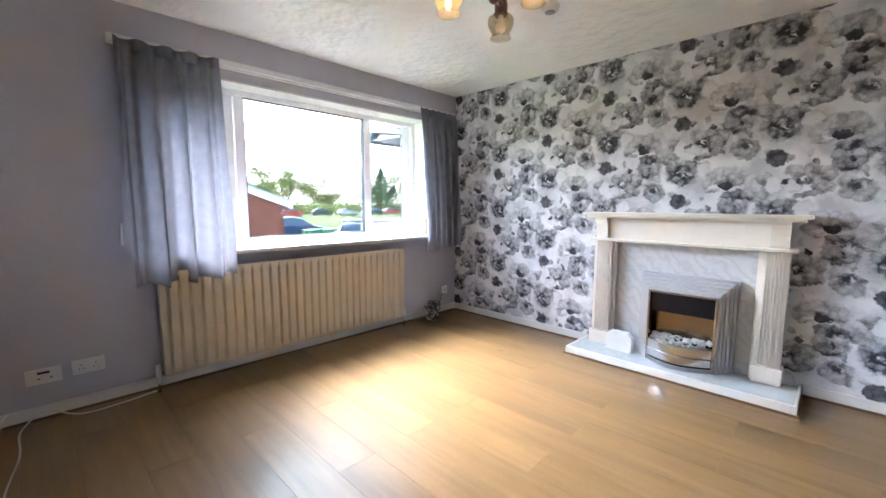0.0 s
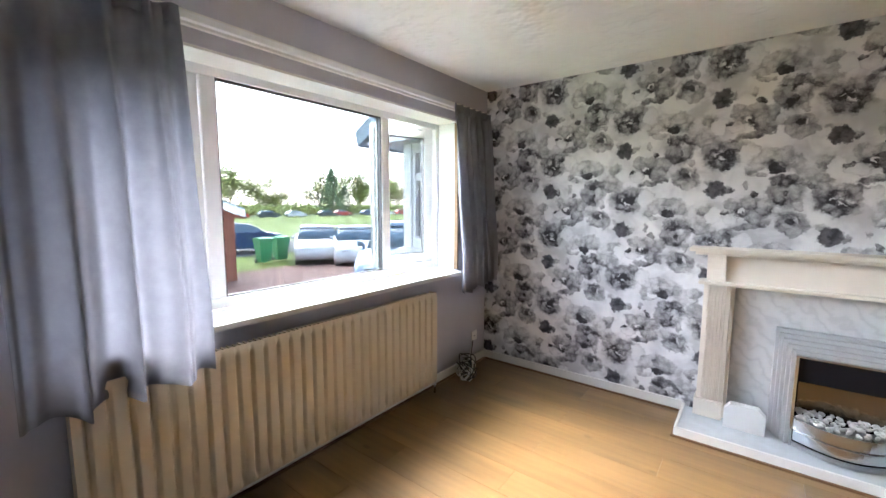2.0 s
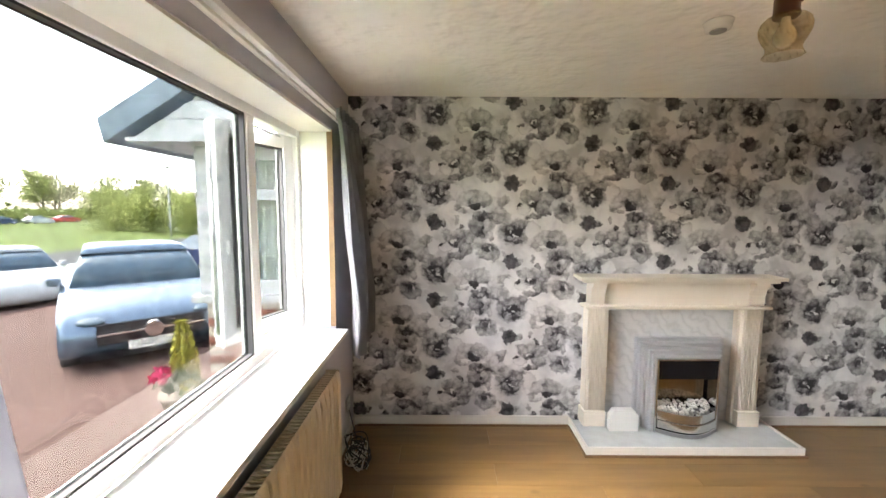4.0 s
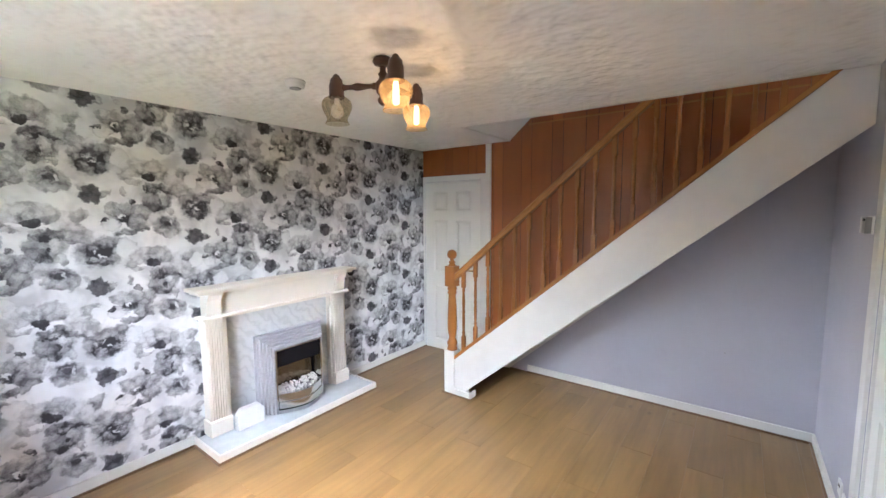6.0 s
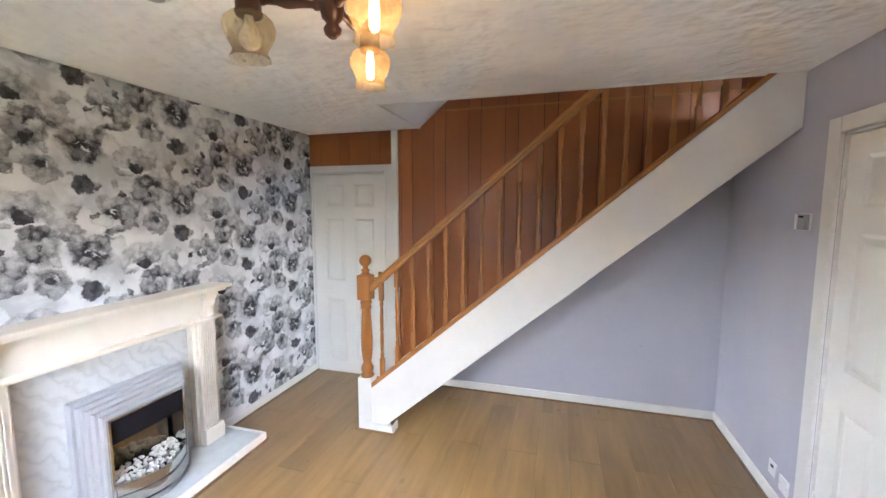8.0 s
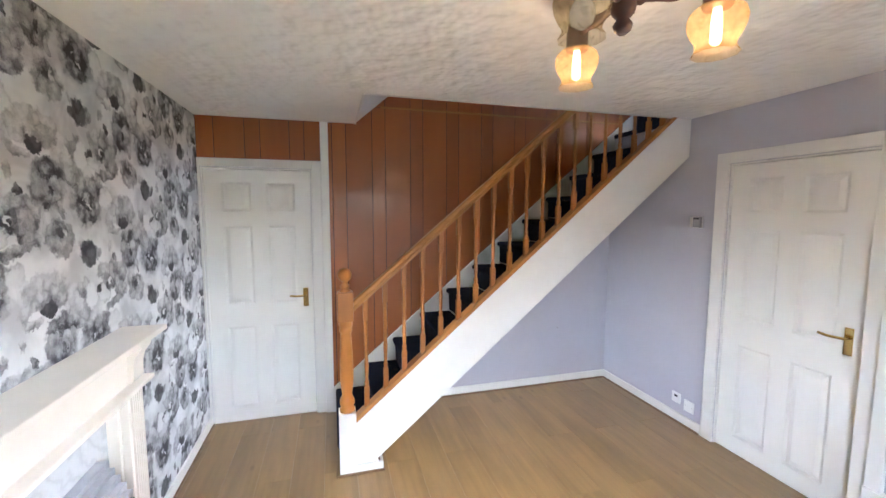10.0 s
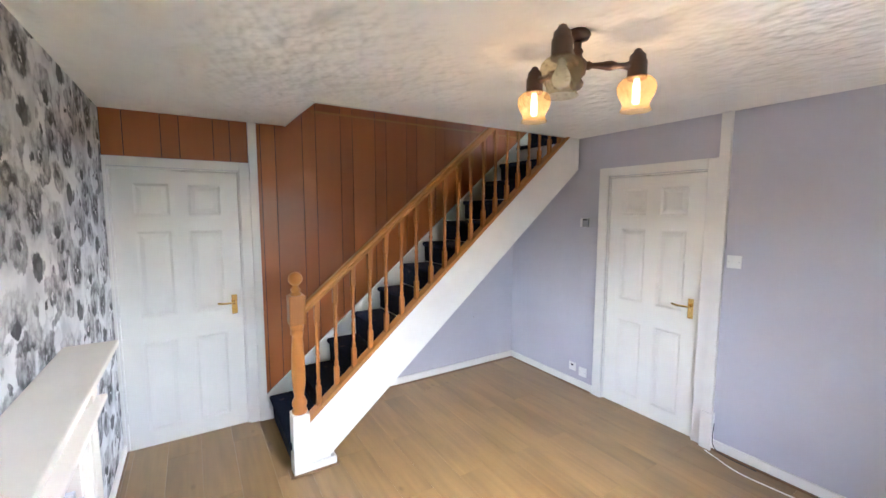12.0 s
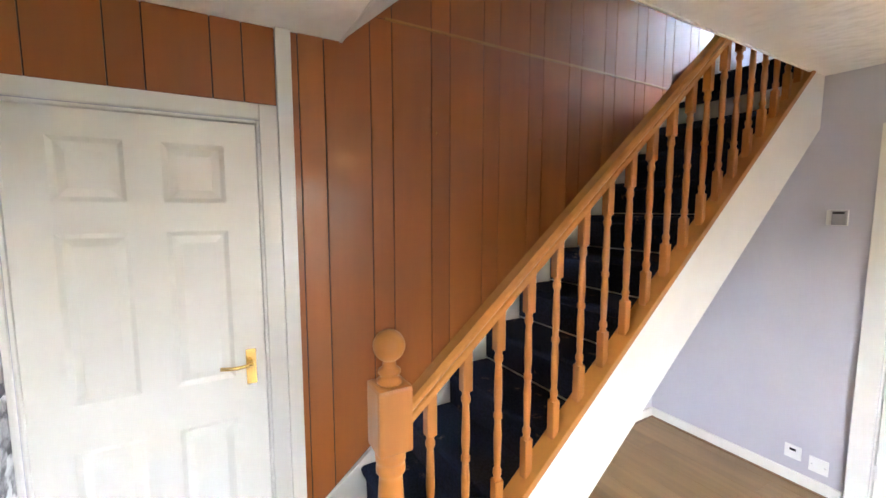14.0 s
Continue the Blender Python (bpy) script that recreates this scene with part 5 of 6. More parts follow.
for nm, mat, n, r in (("tangled black cable heap in the corner", BLACKCABLE, 12, 0.004), ("tangled white cable heap in the corner", CABLE, 9, 0.0035)):
    pts = []
    for i in range(n * 4):
        a = i * 1.9 + rng.uniform(-0.3, 0.3)
        rr = rng.uniform(0.03, 0.085)
        pts.append((XW + 0.13 + rr * math.cos(a), 3.10 + rr * 1.1 * math.sin(a), 0.012 + rng.random() ** 1.3 * 0.17 * (1 if mat is BLACKCABLE else 0.7)))
    pts[0] = (XW + 0.02, 3.36, 0.22)
    pts.append((XW + 0.2, 3.05, 0.005))
    cable(nm, pts, r, mat)


# ---- outdoors ----
def ground_z(x):
    """The drive falls away from the house, then the land lies level."""
    d = XO - x
    return -0.30 - 0.65 * min(1.0, max(0.0, (d - 2.0) / 9.0)) - 0.3 * min(1.0, max(0.0, (d - 12) / 60))


def ground():
    bm = bmesh.new()
    xs = [8, 0, XO, -5.4, -7, -8.5, -10, -12, -14.4, -15, -20, -24.5, -40, -60, -90, -150, -400, -1500]
    ys = [-1500, -200, -60, -10, 0, 3, 8, 14, 30, 60, 120, 300, 1500]
    g = [[bm.verts.new((x, y, ground_z(x) - 0.03)) for y in ys] for x in xs]
    for a, b in zip(g, g[1:]):
        for i in range(len(ys) - 1):
            bm.faces.new((a[i], a[i + 1], b[i + 1], b[i]))
    bmesh.ops.recalc_face_normals(bm, faces=bm.faces[:])
    structure("ground", bm, GRASS, "mown green grass field")

    def strip(name, x0, x1, y0, y1, mat, label, lift):
        bm = bmesh.new()
        n = 10
        rows = []
        for i in range(n + 1):
            x = x0 + (x1 - x0) * i / n
            rows.append([bm.verts.new((x, y, ground_z(x) - 0.03 + lift)) for y in (y0, y1)])
        for a, b in zip(rows, rows[1:]):
            bm.faces.new((a[0], a[1], b[1], b[0]))
        r = bmesh.ops.extrude_face_region(bm, geom=bm.faces[:])
        for v in r["geom"]:
            if isinstance(v, bmesh.types.BMVert):
                v.co.z -= 0.12
        bmesh.ops.recalc_face_normals(bm, faces=bm.faces[:])
        structure(name, bm, mat, label)
    strip("pavement_drive", XO, -15.0, 2.2, 16, PAVING, "red block-paved driveway", 0.07)
    strip("road", -19.4, -25.5, -80, 120, ASPHALT, "grey asphalt road", 0.012)
    strip("road_far", -78, -90, -80, 160, ASPHALT, "far car park tarmac", 0.012)


ground()
CARBLUE = plain("silver_blue_car_paint", (0.14, 0.19, 0.26), 0.22, 0.55)
CARWHITE = plain("white_car_paint", (0.42, 0.43, 0.44), 0.25)
CARNAVY = plain("navy_car_paint", (0.02, 0.035, 0.10), 0.25)
CARRED = plain("red_car_paint", (0.42, 0.03, 0.03), 0.25)
CARBLACK = plain("black_car_paint", (0.03, 0.035, 0.04), 0.25)
CARSKY = plain("bright_blue_car_paint", (0.03, 0.12, 0.45), 0.25)
CARGLASS = plain("car_glass", (0.05, 0.085, 0.12), 0.08)
PLATEWHITE = plain("number_plate_white", (0.75, 0.75, 0.72), 0.4)
LEAFMATS = [ground_mat(n, a, b, 3.0, 12, 0.2) for n, a, b in (("spring_leaves", (0.20, 0.235, 0.06), (0.30, 0.31, 0.11)), ("dark_leaves", (0.06, 0.105, 0.05), (0.095, 0.15, 0.07)), ("pale_leaves", (0.28, 0.27, 0.14), (0.38, 0.35, 0.20)))]
BARK = ground_mat("bark", (0.09, 0.07, 0.05), (0.15, 0.12, 0.09), 5, 30, 0.5)


def car(paint, label, at, heading, detail=False, plate_text="", group="parked cars"):
    """A hatchback: x forward in its own frame, origin on the ground under its middle."""
    c = thing("car", label, "car", (0, 0, 0), group=group)
    L, W2 = 2.1, 0.89
    side = [(2.08, 0.32), (2.12, 0.55), (2.02, 0.74), (1.75, 0.86), (1.0, 0.97), (0.62, 1.02), (-1.75, 1.04), (-2.02, 0.92), (-2.08, 0.6), (-2.05, 0.32), (-1.75, 0.24), (1.75, 0.22)]
    def hull(pts, w, inset):
        bm = bmesh.new()
        mid = [bm.verts.new((x, 0.0, z)) for x, z in pts]
        rows = [mid]
        for f, dx, dz in ((0.6, 0.02, 0.0), (0.9, 0.06, 0.01), (1.0, 0.14, 0.03)):
            rows.append([(x * (1 - dx * 0.25 * abs(x) / 2.1), w * f - (inset * max(0.0, z - 0.95) if f > 0.5 else 0), z - dz * max(0.0, z - 0.5)) for x, z in pts])
        for s in (1, -1):
            prev = mid
            for row in rows[1:]:
                cur = [bm.verts.new((x, s * y, z)) for x, y, z in row]
                for i in range(len(pts)):
                    j = (i + 1) % len(pts)
                    bm.faces.new((prev[i], prev[j], cur[j], cur[i])).smooth = True
                prev = cur
            bm.faces.new(prev)
        bmesh.ops.recalc_face_normals(bm, faces=bm.faces[:])
        return bm
    body = part("body", hull(side, W2, 0.0), paint, c)
    cab = [(1.05, 0.94), (0.38, 1.36), (-0.2, 1.45), (-1.2, 1.43), (-1.85, 1.08), (-1.9, 0.94)]
    part("cabin", hull(cab, W2 - 0.08, 0.32), CARGLASS, c, "dark glass cabin")
    roof = [(0.40, 1.375), (-0.2, 1.466), (-1.2, 1.446), (-1.42, 1.32), (-1.2, 1.40), (-0.2, 1.41)]
    part("roof", hull(roof, W2 - 0.09, 0.30), paint, c)
    for sx in (1.30, -1.30):
        for sy in (1, -1):
            bm = bmesh.new()
            capped(bm, [(0.20, -0.10), (0.30, -0.10), (0.32, -0.07), (0.32, 0.07), (0.30, 0.10), (0.20, 0.10)], 0, 0, 22)
            bmesh.ops.transform(bm, verts=bm.verts, matrix=pose(sx, sy * (W2 - 0.08), 0.32, 90, 0, 0))
            w = part("wheel", bm, RUBBER, c)
            bm = bmesh.new()
            capped(bm, [(0.05, -0.108), (0.21, -0.104), (0.21, 0.104), (0.05, 0.108)], 0, 0, 12)
            bmesh.ops.transform(bm, verts=bm.verts, matrix=pose(sx, sy * (W2 - 0.08), 0.32, 90, 0, 0))
            part("rim", bm, STEEL, w)
    for s in (1, -1):
        bm = bmesh.new()
        bmesh.ops.create_icosphere(bm, subdivisions=2, radius=1, matrix=pose(1.98, s * 0.62, 0.70, 0, 12, s * 28) @ Matrix.Diagonal((0.10, 0.19, 0.05, 1)))
        part("headlight", bm, CARGLASS, c)
        bm = bmesh.new()
        box(bm, 0.62, 0.80, s * 0.88, s * 1.02, 0.98, 1.10, 0.03)
        part("wing_mirror", bm, paint, c)
    if detail:
        part("grille", boxes((2.10, 2.165, -0.55, 0.55, 0.42, 0.68), bevel=0.02), BLACK, c, "black mesh grille")
        for k in range(5):
            part("grille_bar", boxes((2.16, 2.175, -0.52, 0.52, 0.455 + k * 0.045, 0.462 + k * 0.045)), STEEL, c)
        part("chrome_bar", boxes((2.165, 2.195, -0.54, 0.54, 0.545, 0.575), bevel=0.005), CHROME, c)
        bm = bmesh.new()
        bmesh.ops.create_cone(bm, cap_ends=True, segments=28, radius1=0.105, radius2=0.095, depth=0.03, matrix=pose(2.20, 0, 0.56, 0, 90, 0))
        part("badge", bm, CHROME, c, "round chrome badge")
        part("lower_grille", boxes((2.06, 2.16, -0.7, 0.7, 0.26, 0.34), bevel=0.01), BLACK, c)
        pl = part("number_plate", boxes((2.165, 2.18, -0.26, 0.26, 0.335, 0.445), bevel=0.004), PLATEWHITE, c, "white number plate")
        if plate_text:
            fc = bpy.data.curves.new("plate_text", "FONT")
            fc.body, fc.size, fc.align_x, fc.align_y, fc.extrude = plate_text, 0.105, "CENTER", "CENTER", 0.001
            fc.materials.append(BLACK)
            tx = new("plate_lettering", fc)
            tx.matrix_basis = pose(2.182, 0, 0.39, 90, 0, 90)
            tx.parent = c
    x, y = at
    c.matrix_basis = Matrix.Translation((x, y, ground_z(x))) @ Matrix.Rotation(radians(heading), 4, "Z")
    return c


HEAD = -49
car(CARBLUE, "silver-blue saloon car parked nose to the house", (-7.46, 7.27), HEAD, True, "NA70 LVV", group="cars on the drive")
car(CARWHITE, "white hatchback parked on the drive", (-15.8, 10.7), -32, False, group="cars on the drive")
car(CARWHITE, "white estate car parked behind the saloon", (-13.8, 11.1), -34, False, group="cars on the drive")
car(CARNAVY, "navy blue car parked on the road", (-21.3, 10.2), 75, False, group="cars on the road")
car(CARNAVY, "dark blue car parked on the road", (-9.5, 13.3), 160, False, group="cars on the road")
far = [CARSKY, CARNAVY, CARRED, CARBLACK, CARWHITE, CARBLACK, CARRED, CARNAVY, CARWHITE, CARRED]
names = {CARSKY.name: "bright blue", CARNAVY.name: "navy", CARRED.name: "red", CARBLACK.name: "black", CARWHITE.name: "white"}
for i, m in enumerate(far):
    car(m, names[m.name] + " car in the far car park", (-76.5 + (i % 3) * 0.8, 22.5 + i * 6.3 + (i % 2) * 0.8), 85, False, group="cars in the far car park")


def bin_(at):
    b = thing("wheelie_bin", "green plastic wheelie bin by the drive", "bin", (0, 0, 0), group="green bins")
    bm = bmesh.new()
    lo, hi = 0.20, 0.28
    v = [bm.verts.new((sx * r, sy * r, z)) for r, z in ((lo, 0.05), (hi, 0.95)) for sx, sy in ((-1, -1), (1, -1), (1, 1), (-1, 1))]
    fs = [bm.faces.new([v[i] for i in q]) for q in ((3, 2, 1, 0), (4, 5, 6, 7), (0, 1, 5, 4), (1, 2, 6, 5), (2, 3, 7, 6), (3, 0, 4, 7))]
    bmesh.ops.bevel(bm, geom=bm.edges[:], offset=0.02, segments=2, affect="EDGES")
    part("body", bm, BINGREEN, b)
    bm = bmesh.new()
    prism(bm, [(-0.31, 0.95), (0.31, 0.95), (0.30, 1.0), (0.0, 1.05), (-0.30, 1.02)], "y", -0.30, 0.30, 0.01)
    part("lid", bm, BINGREEN, b)
    for s in (-1, 1):
        bm = bmesh.new()
        capped(bm, [(0.02, -0.03), (0.1, -0.03), (0.1, 0.03), (0.02, 0.03)], 0, 0, 14)
        bmesh.ops.transform(bm, verts=bm.verts, matrix=pose(-0.2, s * 0.22, 0.1, 90, 0, 0))
        part("wheel", bm, RUBBER, b)
    x, y = at
    b.matrix_basis = Matrix.Translation((x, y, ground_z(x)))


BINGREEN = plain("green_bin_plastic", (0.045, 0.22, 0.085), 0.5)
bin_((-16.7, 8.8))
bin_((-16.9, 9.65))
bin_((-11.2, 13.6))


def tree(at, height, spread, mat, label, seed, conifer=False, bare=0.0, dense=False):
    """A tapered trunk with limbs and a crown of many small leaf clumps."""
    rng = random.Random(seed)
    x, y = at
    t = thing("tree", label, "tree", (0, 0, 0), group="trees beyond the field")
    bm = bmesh.new()
    tips = []
    def limb(p, d, ln, r, lvl):
        pts = [p]
        for k in range(3):
            d2 = (d + Vector((rng.uniform(-.18, .18), rng.uniform(-.18, .18), rng.uniform(-.05, .15)))).normalized()
            p = p + d2 * ln / 3
            pts.append(p)
            d = d2
        rings = []
        for k, q in enumerate(pts):
            rr = r * (1 - 0.2 * k)
            rings.append([bm.verts.new(q + Vector((rr * math.cos(a), rr * math.sin(a), 0))) for a in (2 * math.pi * i / 5 for i in range(5))])
        for a, b in zip(rings, rings[1:]):
            for i in range(5):
                bm.faces.new((a[i], a[(i + 1) % 5], b[(i + 1) % 5], b[i]))
        tips.append(p)
        if lvl:
            for k in range(4 if lvl > 1 else 3):
                a = rng.uniform(0, 6.28)
                limb(pts[rng.choice((1, 2, 3))], Vector((math.cos(a) * spread / height * 1.6, math.sin(a) * spread / height * 1.6, rng.uniform(0.5, 1.0))).normalized(), ln * rng.uniform(0.5, 0.75), r * 0.5, lvl - 1)
    limb(Vector((0, 0, 0)), Vector((0, 0, 1)), height * (0.9 if conifer else 0.30 if dense else 0.42), height * 0.02, 0 if conifer else 3)
    part("trunk", bm, BARK, t)
    bm = bmesh.new()
    def leaf(p, s):
        a, b = rng.uniform(0, 3.14), rng.uniform(-0.9, 0.9)
        u = Vector((math.cos(a), math.sin(a), b * 0.6)) * s
        w = Vector((-math.sin(a) * 0.6, math.cos(a) * 0.6, 0.8)) * s * 0.7
        bm.faces.new([bm.verts.new(p + q) for q in (-u, -w * 0.8, u, w)])
    if conifer:
        for i in range(900):
            h = rng.random() ** 0.8
            rr = spread * 0.5 * (1 - h) ** 0.8 * rng.uniform(0.4, 1.05)
            a = rng.uniform(0, 6.28)
            leaf(Vector((rr * math.cos(a), rr * math.sin(a), height * (0.06 + 0.94 * h))), height * 0.028)
    else:
        for p in tips:
            for i in range(int((30 if len(tips) > 40 else 40) * (1 - bare) * (2.2 if dense else 1.0))):
                o = Vector((rng.gauss(0, 1), rng.gauss(0, 1), rng.gauss(0, 0.8))) * spread * (0.12 if dense else 0.085)
                leaf(p + o, height * rng.uniform(0.012, 0.024))
    part("crown", bm, mat, t)
    t.matrix_basis = Matrix.Translation((x, y, ground_z(x) - 0.05)) @ Matrix.Rotation(rng.uniform(0, 6), 4, "Z")
    return t


rng = random.Random(21)
for i in range(20):
    # a belt of trees seen between window and far field
    y = 5 + i * 7.2 + rng.uniform(-2, 2)
    k = rng.choice((0, 0, 2))
    tree((-104 + rng.uniform(-7, 7), y), rng.uniform(12, 17), rng.uniform(9, 12), LEAFMATS[k], ("pale budding", "", "straw-green budding")[k] + " tree beyond the field" if k else "fresh green spring tree beyond the field", 100 + i, False, 0.35 if k == 2 else 0.0)
tree((-92, 69), 12.5, 8, LEAFMATS[1], "dark green conifer beyond the field", 77, True)
tree((-94, 75), 8.0, 6, LEAFMATS[1], "small dark green conifer beyond the field", 78, True)
for i in range(7):
    tree((-26 - i * 3.6 + rng.uniform(-1, 1), 44 + i * 1.6 + rng.uniform(-2, 2)), rng.uniform(6.5, 8.5), 9.0, LEAFMATS[0], "leafy green tree at the field edge", 300 + i, dense=True)
hb = bmesh.new()
for i in range(9000):
    y = rng.uniform(-20, 150)
    z = abs(rng.gauss(0, 1.0)) * 1.1
    p = Vector((-97 + rng.gauss(0, 1.3), y, ground_z(-97) + z))
    s = rng.uniform(0.2, 0.5)
    a = rng.uniform(0, 3.14)
    u, w = Vector((math.cos(a), math.sin(a), 0.3)) * s, Vector((-0.3, 0.2, 1)) * s
    hb.faces.new([hb.verts.new(p + q) for q in (-u, -w, u, w)])
tagged(part("hedge", hb, LEAFMATS[0]), "dark green hedge behind the car park", "hedge", kind="stuff")


def neighbour_bay():
    """The next house's bay: brick base, white plastic window, boarded gable with slate-blue verge."""
    b = thing("bay_window", "white boarded bay of the next house on brick base", "bay window", (-3.9, 4.2, -0.33))
    x0, x1, y0, y1 = -4.33, XO - 0.001, 3.83, 5.6
    zb, zs, zt = ground_z(-4.0) - 0.1, 0.86, 2.06
    base = part("brick_base", boxes((x0 + 0.03, x1, y0 + 0.03, y1, zb, zs)), MORTAR, b)
    me = mesh_of("brick", boxes((-0.1055, 0.1055, -0.006, 0.02, -0.0305, 0.0305)), BRICK)
    z, k = zb + 0.04, 0
    while z < zs - 0.03:
        x = x0 + 0.14 + (0.1125 if k % 2 else 0)
        while x < x1 - 0.1:
            o = new("brick", me)
            o.parent = base
            o.matrix_basis = Matrix.Translation((x, y0 + 0.025, z))
            x += 0.225
        z += 0.075
        k += 1
    part("sill", boxes((x0 - 0.05, x1, y0 - 0.05, y1, zs, zs + 0.06), bevel=0.01), BAYWHITE, b)
    part("corner_post", boxes((x0, x0 + 0.12, y0, y0 + 0.17, zs + 0.06, zt), bevel=0.008), BAYWHITE, b)
    for xa, wd in ((x0 + 0.12, 0.045), (x1 - 0.09, 0.09)):
        part("window_frame", boxes((xa, xa + wd, y0 + 0.02, y0 + 0.10, zs + 0.06, zt)), BAYWHITE, b)
    part("window_frame", boxes((x0 + 0.165, x1 - 0.09, y0 + 0.02, y0 + 0.10, zs + 0.06, zs + 0.17), (x0 + 0.165, x1 - 0.09, y0 + 0.02, y0 + 0.10, zt - 0.10, zt), (x0 + 0.165, x1 - 0.09, y0 + 0.025, y0 + 0.10, 1.66, 1.74)), BAYWHITE, b)
    part("pane", boxes((x0 + 0.165, x1 - 0.09, y0 + 0.06, y0 + 0.065, zs + 0.17, zt - 0.10)), CLEAR, b).visible_shadow = False
    bm = bmesh.new()
    n = 60
    pts = [(x0 + 0.42 + 0.46 * i / n, y0 + 0.16 + 0.015 * math.sin(i * 1.3)) for i in range(n + 1)]
    prism(bm, pts + [(p[0], p[1] + 0.006) for p in pts[::-1]], "z", zs + 0.08, zt - 0.05)
    part("net_curtain", bm, NET, b, "white pleated net curtain")
    part("inside", boxes((x0 + 0.2, x1, y0 + 0.35, y0 + 0.4, zs, zt)), WALL, b)
    # front face with its window
    part("front", boxes((x0, x0 + 0.08, y0 + 0.17, y1, zs + 0.06, zt)), BAYWHITE, b)
    # gable boards and verge
    ov = 0.34
    part("soffit", boxes((x0 - ov, x1, y0 - 0.22, y1 + 0.2, zt, zt + 0.03)), BAYWHITE, b)
    for i in range(8):
        z0 = zt + 0.03 + i * 0.13
        xl = x0 - ov + 0.05 + i * 0.13 / 0.62
        if xl < x1 - 0.05:
            bm = bmesh.new()
            prism(bm, [(xl, z0), (x1, z0), (x1, z0 + 0.125), (min(xl + 0.2, x1 - 0.01), z0 + 0.125)], "y", y0 - 0.20 + (i % 2) * 0.004, y0 - 0.17, 0.002)
            part("board", bm, BAYWHITE, b)
    bm = bmesh.new()
    xr = x1 + 0.6
    s = 0.62
    prism(bm, [(x0 - ov - 0.12, zt - 0.02), (xr, zt - 0.02 + s * (xr - x0 + ov + 0.12)), (xr, zt + 0.16 + s * (xr - x0 + ov + 0.12)), (x0 - ov - 0.16, zt + 0.15)], "y", y0 - 0.26, y1 + 0.3, 0.01)
    part("roof", bm, SLATE, b, "slate-blue tiled roof verge")


BAYWHITE = plain("weathered_white_board", (0.46, 0.465, 0.47), 0.4, vary=0.06)
SLATE = plain("slate_blue_tile", (0.15, 0.20, 0.25), 0.6, vary=0.25)
NET = plain("white_net", (0.7, 0.7, 0.68), 0.9)
neighbour_bay()


def brick_garage():
    g = thing("brick_garage", "low red-brick garage with white barge boards", "garage", (-15, 2.5, -1.0))
    x0, x1, y0, y1 = -19.0, -12.9, 0.6, 5.95
    zb = -1.1
    wall = part("wall", boxes((x0, x1, y0, y1, zb, 1.05)), BRICK, g)
    bm = bmesh.new()
    ym = (y0 + y1) / 2
    prism(bm, [(y0 - 0.2, 1.0), (y1 + 0.2, 1.0), (y1 + 0.2, 1.16), (ym, 2.15), (y0 - 0.2, 1.16)], "x", x0, x1 + 0.02)
    part("gable", bm, BRICK, g)
    for s in (-1, 1):
        bm = bmesh.new()
        ye = ym + s * 2.95
        prism(bm, [(ye, 1.02), (ye, 1.24), (ym, 2.33), (ym, 2.10)], "x", x1 + 0.02, x1 + 0.09)
        part("barge_board", bm, UPVC, g, "white barge board")
        bm = bmesh.new()
        prism(bm, [(ye, 1.20), (ye, 1.28), (ym, 2.40), (ym, 2.32)], "x", x0 - 0.1, x1 + 0.08)
        part("roof", bm, SLATE, g)


brick_garage()


def planter():
    x, y = -4.62, 4.02
    z = ground_z(x)
    p = thing("plant_pot", "pale stone planter with shrub and pink flowers", "plant pot", (x, y, z))
    part("pot", capped(bmesh.new(), [(0.12, z), (0.155, z + 0.18), (0.18, z + 0.30), (0.20, z + 0.32), (0.20, z + 0.35), (0.17, z + 0.35)], x, y, 24), STONE, p)
    rng = random.Random(4)
    for nm, mat, n, cx, cy, cz, r, h, s in (("shrub", YELLOWLEAF, 700, x - 0.05, y + 0.08, z + 0.42, 0.12, 0.50, 0.03), ("leaves", LEAFMATS[1], 160, x + 0.02, y - 0.08, z + 0.42, 0.2, 0.10, 0.04), ("pink_flowers", PINK, 90, x - 0.10, y - 0.14, z + 0.50, 0.10, 0.10, 0.028), ("yellow_flowers", YELLOW, 40, x + 0.1, y - 0.14, z + 0.44, 0.08, 0.05, 0.022)):
        bm = bmesh.new()
        for i in range(n):
            t = rng.random()
            a = rng.uniform(0, 6.28)
            rr = r * (1 - 0.7 * t ** 2) * rng.uniform(0.3, 1.0)
            q = Vector((cx + rr * math.cos(a), cy + rr * math.sin(a), cz + h * t))
            u = Vector((math.cos(a * 3), math.sin(a * 3), rng.uniform(-0.4, 0.4))) * s * 0.6
            w = Vector((rng.uniform(-.4, .4), rng.uniform(-.4, .4), 1)) * s
            bm.faces.new([bm.verts.new(q + k) for k in (-u, -w * 0.5, u, w)])
        part(nm, bm, mat, p)


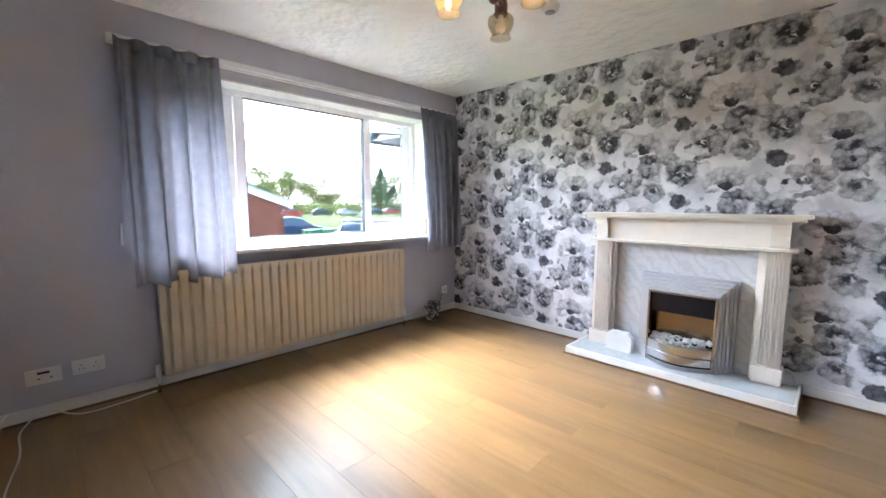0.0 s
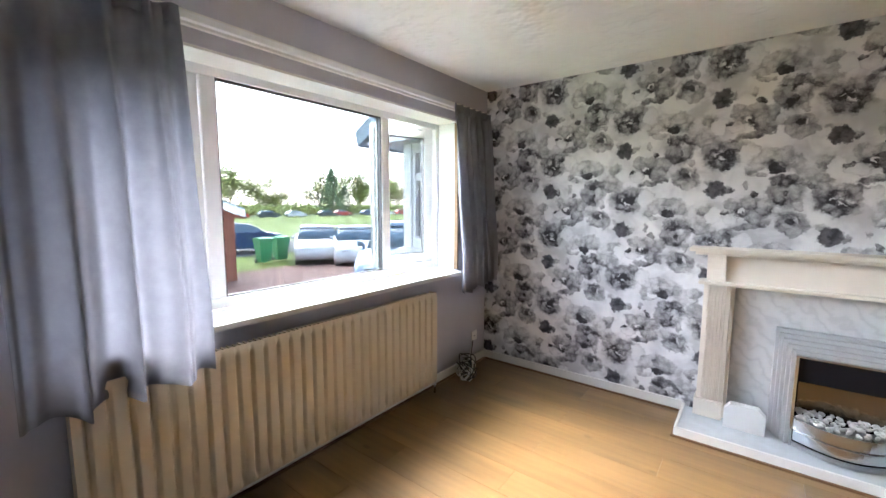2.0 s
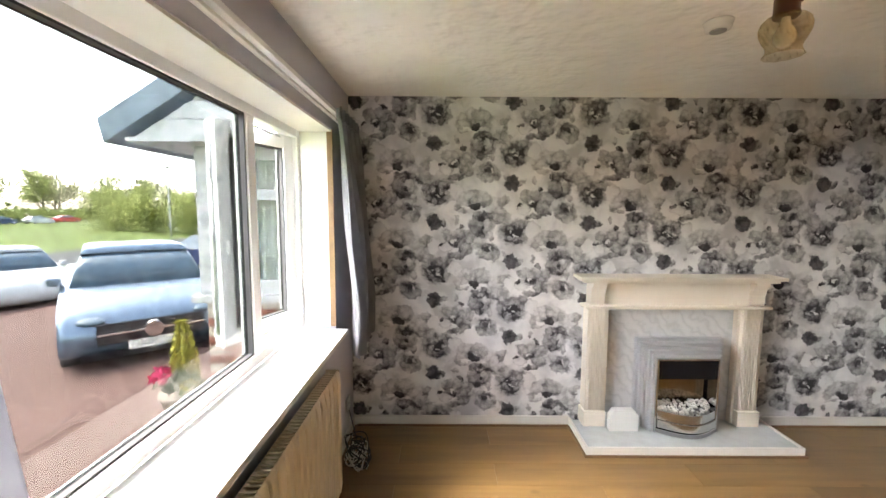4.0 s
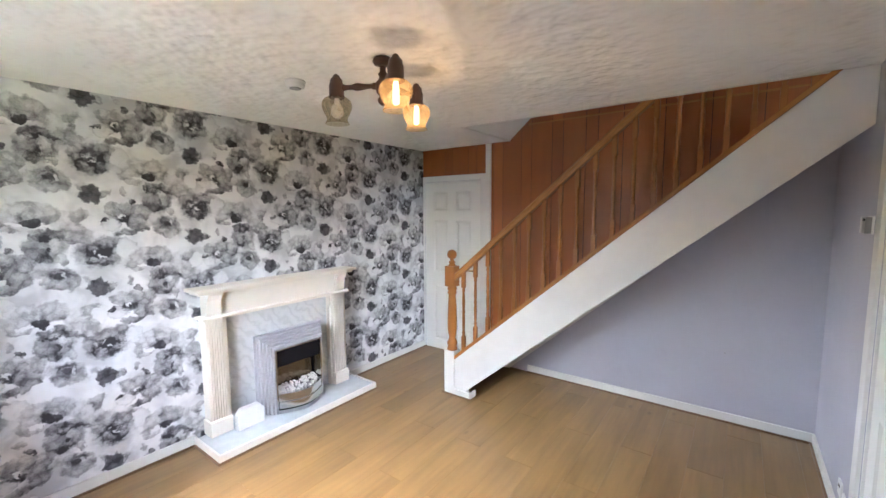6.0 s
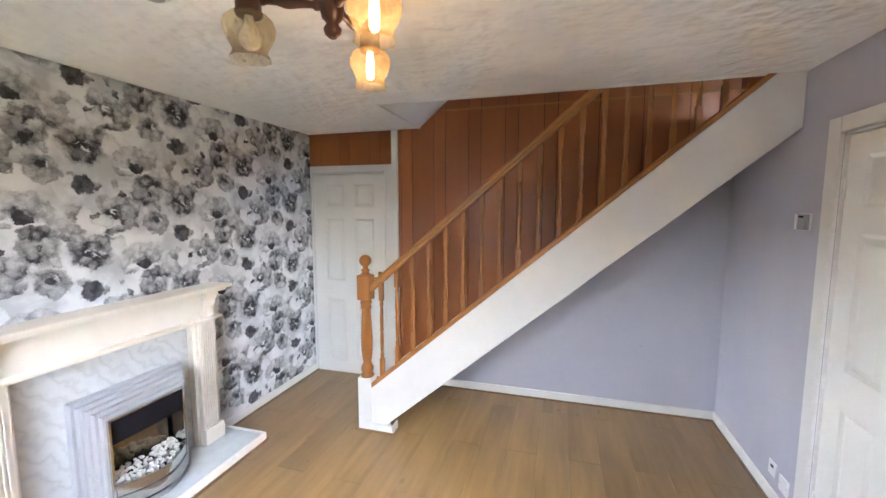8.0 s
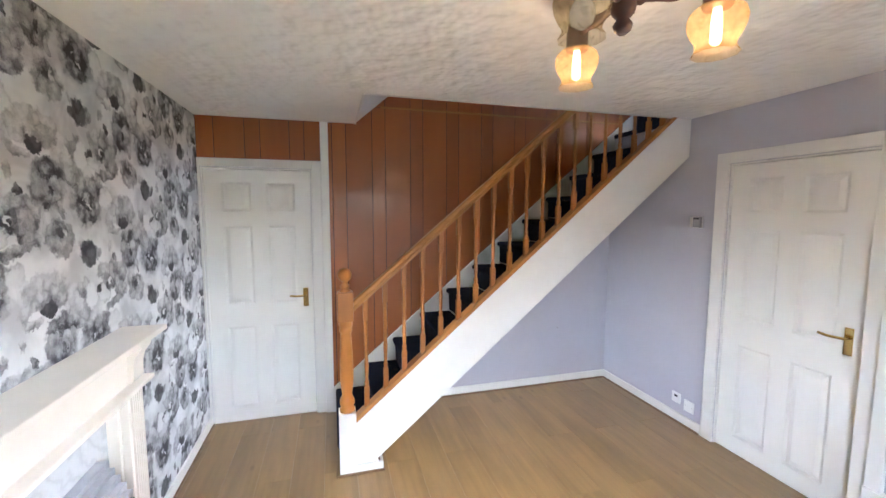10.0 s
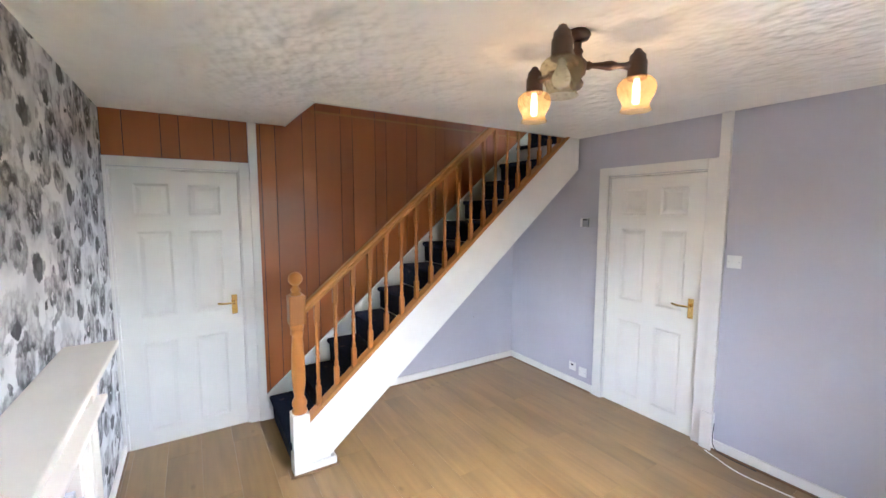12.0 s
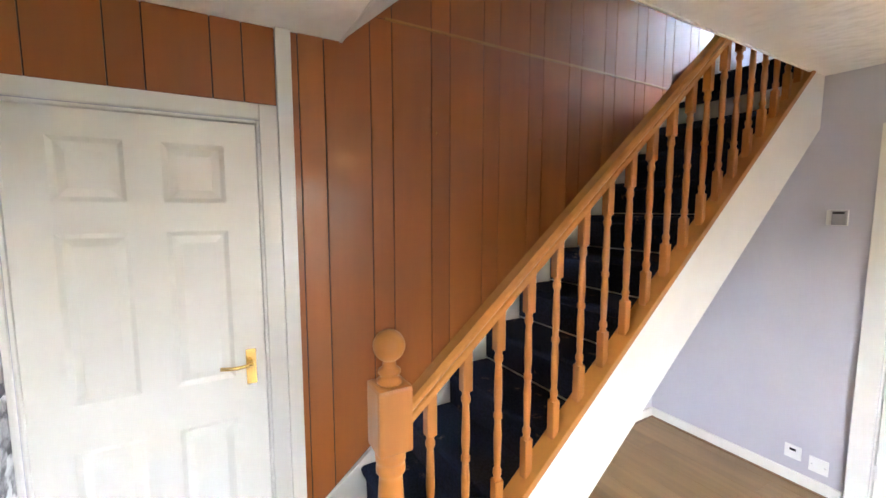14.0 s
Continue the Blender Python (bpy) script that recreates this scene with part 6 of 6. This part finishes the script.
STONE = plain("pale_stone", (0.24, 0.19, 0.15), 0.8, vary=0.15)
YELLOWLEAF = plain("yellow_green_leaf", (0.30, 0.28, 0.035), 0.7, vary=0.4, scale=30)
PINK = plain("pink_petals", (0.55, 0.03, 0.12), 0.6)
YELLOW = plain("yellow_petals", (0.65, 0.5, 0.05), 0.6)
planter()
lp = thing("street_lamp", "dark grey street lamp post beyond the road", "street lamp", (-27, 37, ground_z(-27)))
part("post", capped(bmesh.new(), [(0.09, ground_z(-27)), (0.09, 0.2), (0.06, 0.3), (0.045, 5.2)], -27, 37, 12), GREYPLASTIC, lp)
part("lantern", boxes((-27.15, -26.5, 36.9, 37.1, 5.2, 5.32), bevel=0.03), GREYPLASTIC, lp)


# ---- floor planks ----
fl = thing("floor", "honey oak laminate plank floor", "floor", (0, 0, -0.01), kind="structure")
PW, PL = 0.2008, 1.202
cache = {}
y, row = -0.098, 0
while y < Y1 + 0.02:
    x = -0.905 - 3 * PL + (PL / 2 if row % 2 == 0 else 0.0)
    while x < XB + 0.15:
        a, b = max(x, XW - 0.02), min(x + PL, XB + T)
        if b - a > 0.02:
            key = round(b - a, 3)
            if key not in cache:
                bm = bmesh.new()
                g = 0.0009
                lo = [bm.verts.new(p) for p in ((g * 0.2, g * 0.2, -0.010), (key - g * 0.2, g * 0.2, -0.010), (key - g * 0.2, PW - g * 0.2, -0.010), (g * 0.2, PW - g * 0.2, -0.010))]
                e = 0.0012
                hi = [bm.verts.new(p) for p in ((e, e, 0), (key - e, e, 0), (key - e, PW - e, 0), (e, PW - e, 0))]
                mi = [bm.verts.new((v.co.x, v.co.y, -0.0012)) for v in lo]
                bm.faces.new(hi)
                for A, B in ((lo, mi), (mi, hi)):
                    for i in range(4):
                        bm.faces.new((A[i], A[(i + 1) % 4], B[(i + 1) % 4], B[i]))
                cache[key] = mesh_of("plank", bm, FLOORWOOD)
            o = new("plank", cache[key])
            o.parent = fl
            o.matrix_parent_inverse = fl.matrix_world.inverted()
            o.matrix_basis = Matrix.Translation((a, y, 0))
        x += PL
    y += PW
    row += 1
